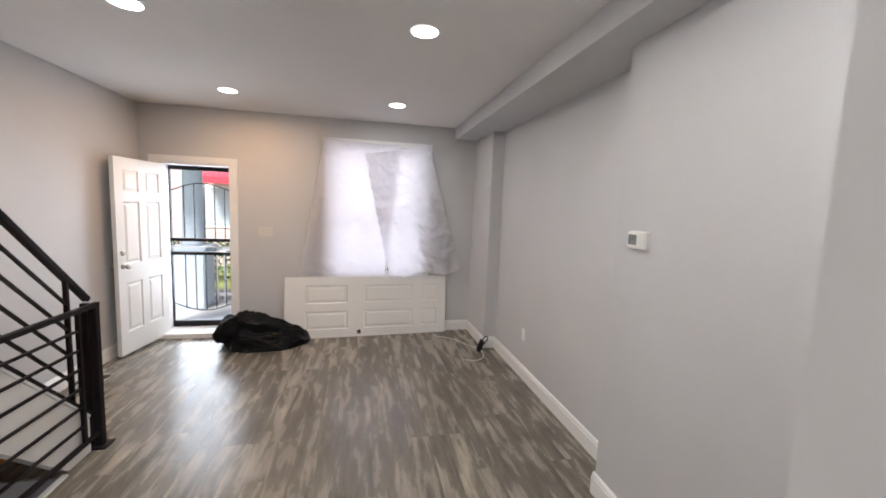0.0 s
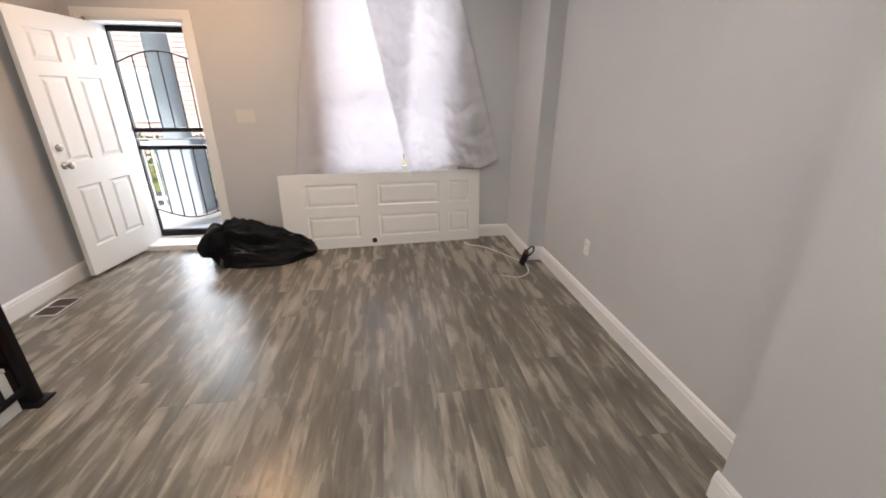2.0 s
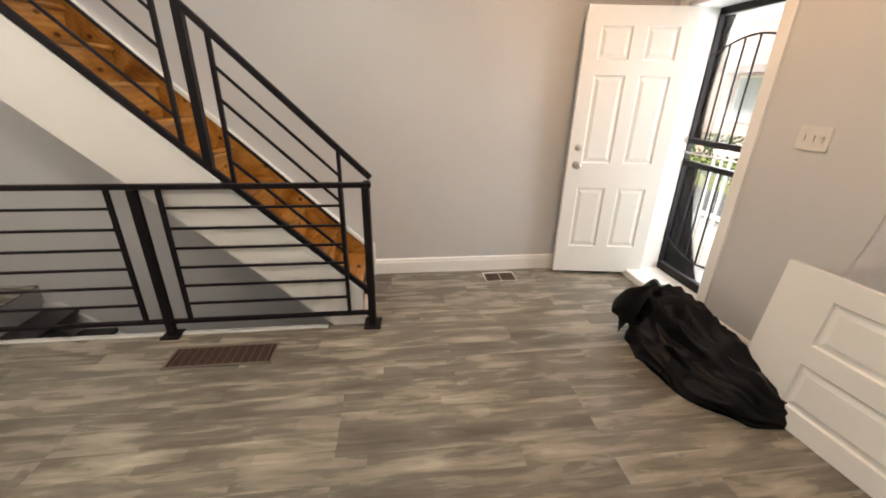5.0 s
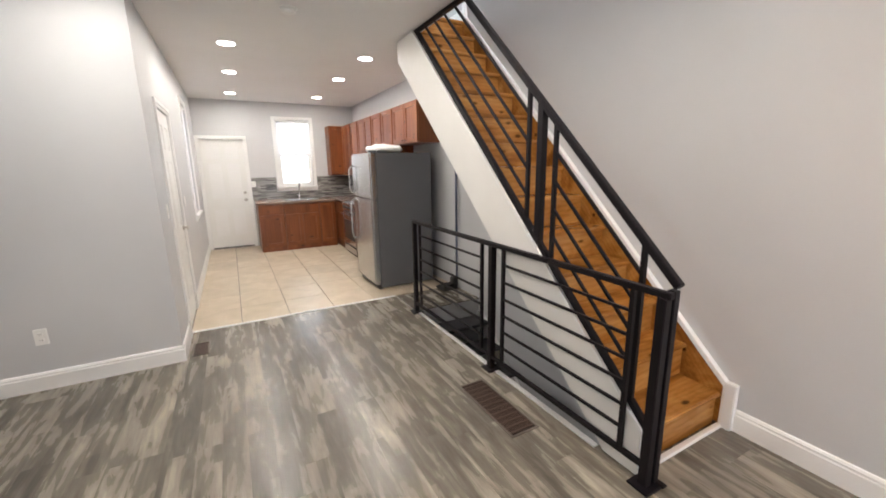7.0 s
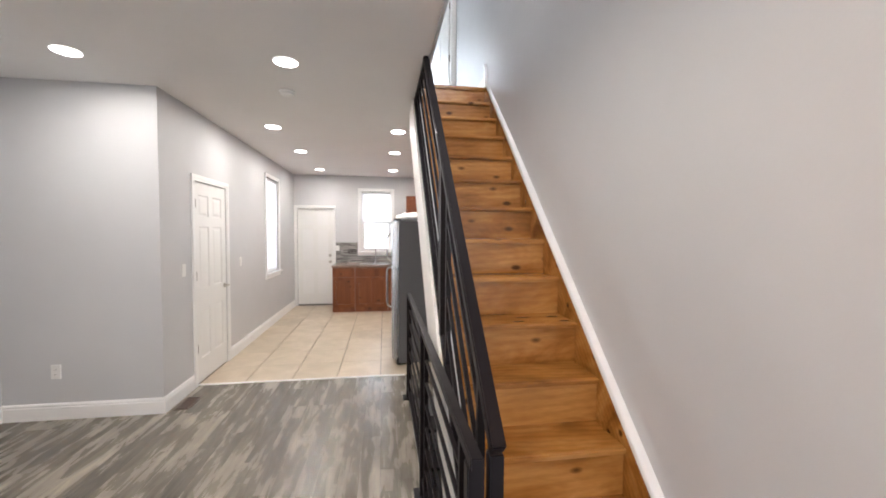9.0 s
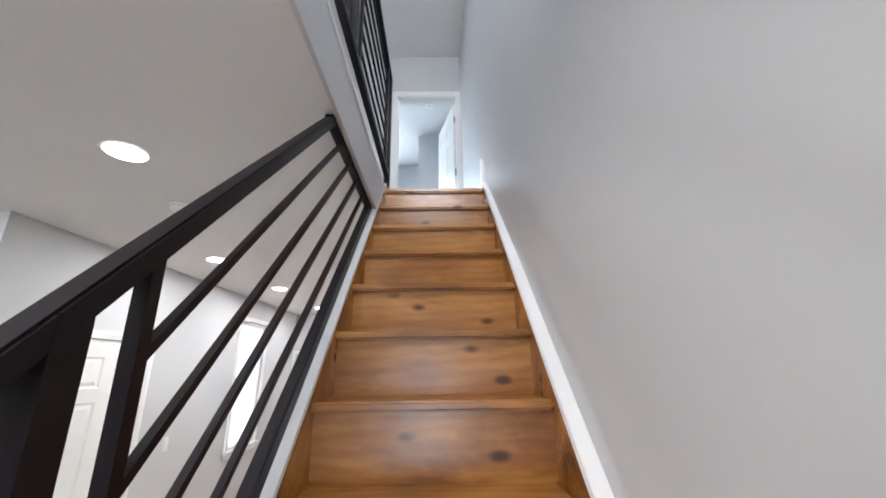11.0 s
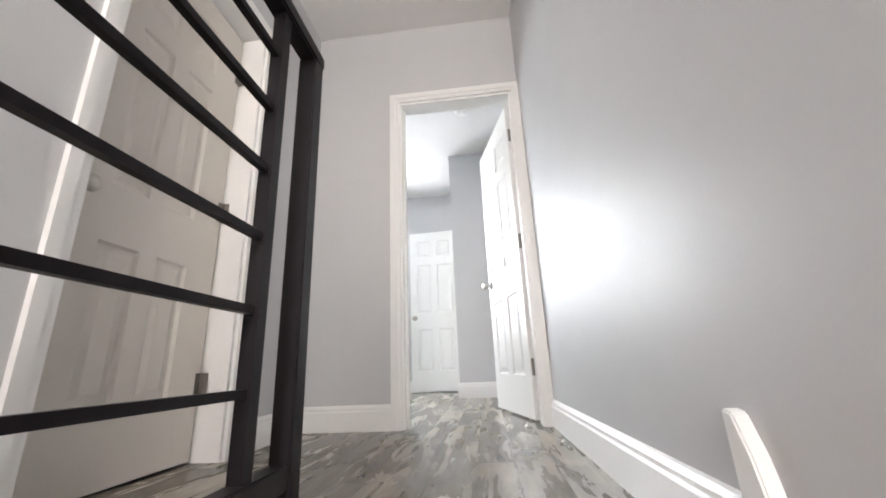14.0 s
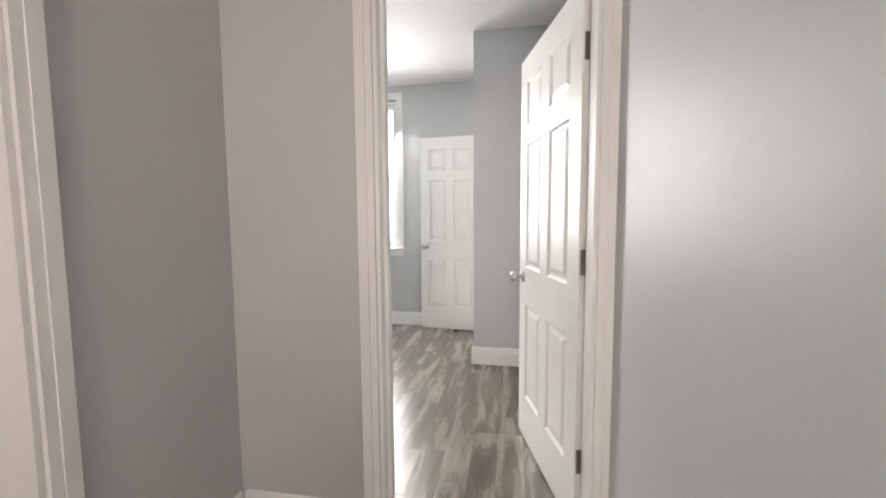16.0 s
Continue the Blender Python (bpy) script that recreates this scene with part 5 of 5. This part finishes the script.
col = thing("porch_column", "tapered grey porch column on a square pedestal", "column", pose(-1.86, 6.72, -0.02))
part("pedestal", bevelled(boxes((-0.21, -0.21, 0, 0.21, 0.21, 0.90)), 0.012), COLGREY, col)
part("pedestal_cap", bevelled(boxes((-0.25, -0.25, 0.90, 0.25, 0.25, 0.97)), 0.012), COLGREY, col)
part("shaft", lathe([(0.155, 0.97), (0.165, 1.0), (0.150, 1.05), (0.145, 1.6), (0.120, 2.62), (0.15, 2.68), (0.16, 2.77)], (0, 0, 0), 24), COLGREY, col)
pr = thing("porch_railing", "white picket porch railing", "railing", pose(0, 7.0, -0.02))
part("top_rail", bar((-3.1, 0, 0.88), (2.9, 0, 0.88), 0.05), TRIM, pr)
part("bottom_rail", bar((-3.1, 0, 0.12), (2.9, 0, 0.12), 0.045), TRIM, pr)
for i in range(50):
    part("picket", bar((-3.08 + i * 0.12, 0, 0.0), (-3.08 + i * 0.12, 0, 0.88), 0.026), TRIM, pr)


def house(x, y, w, label, wall_mat, awning=False):
    h = thing("row_house", label, "house", pose(x, y, -0.6))
    d = 8.0
    part("wall", boxes((0, 0, 0, w, d, 6.4)), wall_mat, h)
    for i in range(46):
        part("siding_board", boxes((-0.02, -0.035, 0.35 + i * 0.13, w + 0.02, 0.0, 0.46 + i * 0.13)), wall_mat, h)
    part("roof", prism([(-0.3, 6.4), (d / 2, 8.6), (d + 0.3, 6.4)], -0.3, w + 0.3), ROOFM, h)
    for fl in (0, 1):
        for i in range(int(w // 2.1)):
            x0 = 0.6 + i * 2.1
            z0 = 1.3 + 2.9 * fl
            win = part("window", boxes((x0, -0.06, z0, x0 + 1.0, -0.036, z0 + 1.4)), TRIM, h)
            part("pane", boxes((x0 + 0.07, -0.066, z0 + 0.07, x0 + 0.93, -0.061, z0 + 1.33)), PANE_FAR, win)
    part("awning", prism([(-0.9, 2.75), (-0.9, 2.95), (0, 3.5), (0, 3.3)], w * 0.45 if awning else w * 0.3, w * 0.8), REDM if awning else ROOFM, h)
    return h


house(-14.0, 14.5, 6.5, "pale sided row house with grey porch roof across the street", SIDING)
house(-7.3, 14.5, 6.5, "pale sided row house with red porch awning across the street", SIDING, True)
house(-0.6, 14.5, 6.5, "pale sided row house with grey porch roof", SIDING)
house(6.1, 14.5, 6.5, "pale sided row house with red porch awning", SIDING, True)
hb = bmesh.new()
rnd = random.Random(5)
for i in range(5200):
    p = Vector((-13 + 15 * rnd.random(), 11.4 + 0.6 * rnd.random(), -0.6 + 1.15 * rnd.random() ** 0.8))
    u = Vector((rnd.uniform(-1, 1), rnd.uniform(-1, 1), rnd.uniform(-1, 1))).normalized() * 0.06
    w = u.cross(Vector((rnd.uniform(-1, 1), rnd.uniform(-1, 1), rnd.uniform(-1, 1)))).normalized() * 0.035
    hb.faces.new([hb.verts.new(p + q) for q in (-u, w, u, -w)])
tagged(new("hedge", mesh_of("hedge", hb, LEAF)), "low green hedge across the street", "hedge", "", "stuff")
# Glowing sheets stand in for the outdoors; the tall one also blocks the sun.
setting("backdrop_kitchen", boxes((-6, -8.3, -0.6, 6, -8.25, 14)), BRIGHT, "tall glowing daylight backdrop behind the kitchen window, blocking the sun", "backdrop")
setting("backdrop_side", boxes((3.6, -7.0, -0.6, 3.65, -0.6, 7)), BRIGHT, "bright hazy daylight beside the kitchen", "backdrop")

# ---- floor pieces: laminate planks and tiles ----
def pieces(parent, name, material, rects, z0, z1, gap):
    """Flat bevelled pieces; alike sizes share one mesh."""
    shared = {}
    for x0, y0, x1, y1 in rects:
        w, h = round(x1 - x0 - gap, 3), round(y1 - y0 - gap, 3)
        if w < 0.015 or h < 0.015:
            continue
        if (w, h) not in shared:
            bm = bmesh.new()
            e = 0.0007 if gap < 0.002 else 0.0015
            lo = [bm.verts.new(p) for p in ((0, 0, 0), (w, 0, 0), (w, h, 0), (0, h, 0))]
            mid = [bm.verts.new(p) for p in ((0, 0, z1 - z0 - e), (w, 0, z1 - z0 - e), (w, h, z1 - z0 - e), (0, h, z1 - z0 - e))]
            top = [bm.verts.new(p) for p in ((e, e, z1 - z0), (w - e, e, z1 - z0), (w - e, h - e, z1 - z0), (e, h - e, z1 - z0))]
            for a, b in ((lo, mid), (mid, top)):
                for i in range(4):
                    bm.faces.new((a[i], a[(i + 1) % 4], b[(i + 1) % 4], b[i]))
            bm.faces.new(top)
            shared[(w, h)] = mesh_of(name, bm, material)
        ob = new(name, shared[(w, h)])
        ob.parent = parent
        ob.location = (x0 + gap / 2, y0 + gap / 2, z0)


def plank_rects(x0, x1, y0, y1, start, seed, w=0.127, long=1.22):
    rnd = random.Random(seed)
    out, x = [], start
    while x > x0:
        x -= w
    while x < x1:
        a, b = max(x, x0), min(x + w, x1)
        y = y0 - rnd.choice((0.0, 0.2, 0.4, 0.6, 0.8, 1.0))
        while y < y1:
            c, d = max(y, y0), min(y + long, y1)
            if d - c > 0.03 and b - a > 0.02:
                out.append((a, c, b, d))
            y += long
        x += w
    return out


floor_ob = bpy.data.objects["floor"]
rects = plank_rects(-1.0, KX, -0.245, FY, -1.0, 1) + plank_rects(KX, EX, 0.30, FY, KX, 2) + plank_rects(WX, -1.0, 2.64, FY, -1.0, 3) + plank_rects(WX, -1.02, -0.245, 0.30, -1.02, 4)
pieces(floor_ob, "plank", LAMINATE, rects, -0.012, 0.0, 0.0004)
tiles = []
for r in range(10):
    y1 = -0.285 - 0.4975 * r
    y0 = max(BY, y1 - 0.4975)
    x = 0.63 - 0.455 * 6
    while x < KX:
        a, b = max(x, WX), min(x + 0.455, KX)
        if b - a > 0.03 and y1 - y0 > 0.03:
            tiles.append((a, y0 - 0.0015, b, y1 + 0.0015))
        x += 0.455
pieces(bpy.data.objects["floor_kitchen"], "tile", TILE, tiles, -0.010, 0.0, 0.007)
upper_ob = bpy.data.objects["upper_floor"]
pieces(upper_ob, "plank", LAMINATE, plank_rects(WX, HX + 0.14, -1.61, -0.08, -1.0, 6) + plank_rects(-1.0, HX, -0.08, 2.70, -1.0, 7) + plank_rects(WX, KX, BY, -1.61, -1.0, 8), 2.968, UZ, 0.0004)
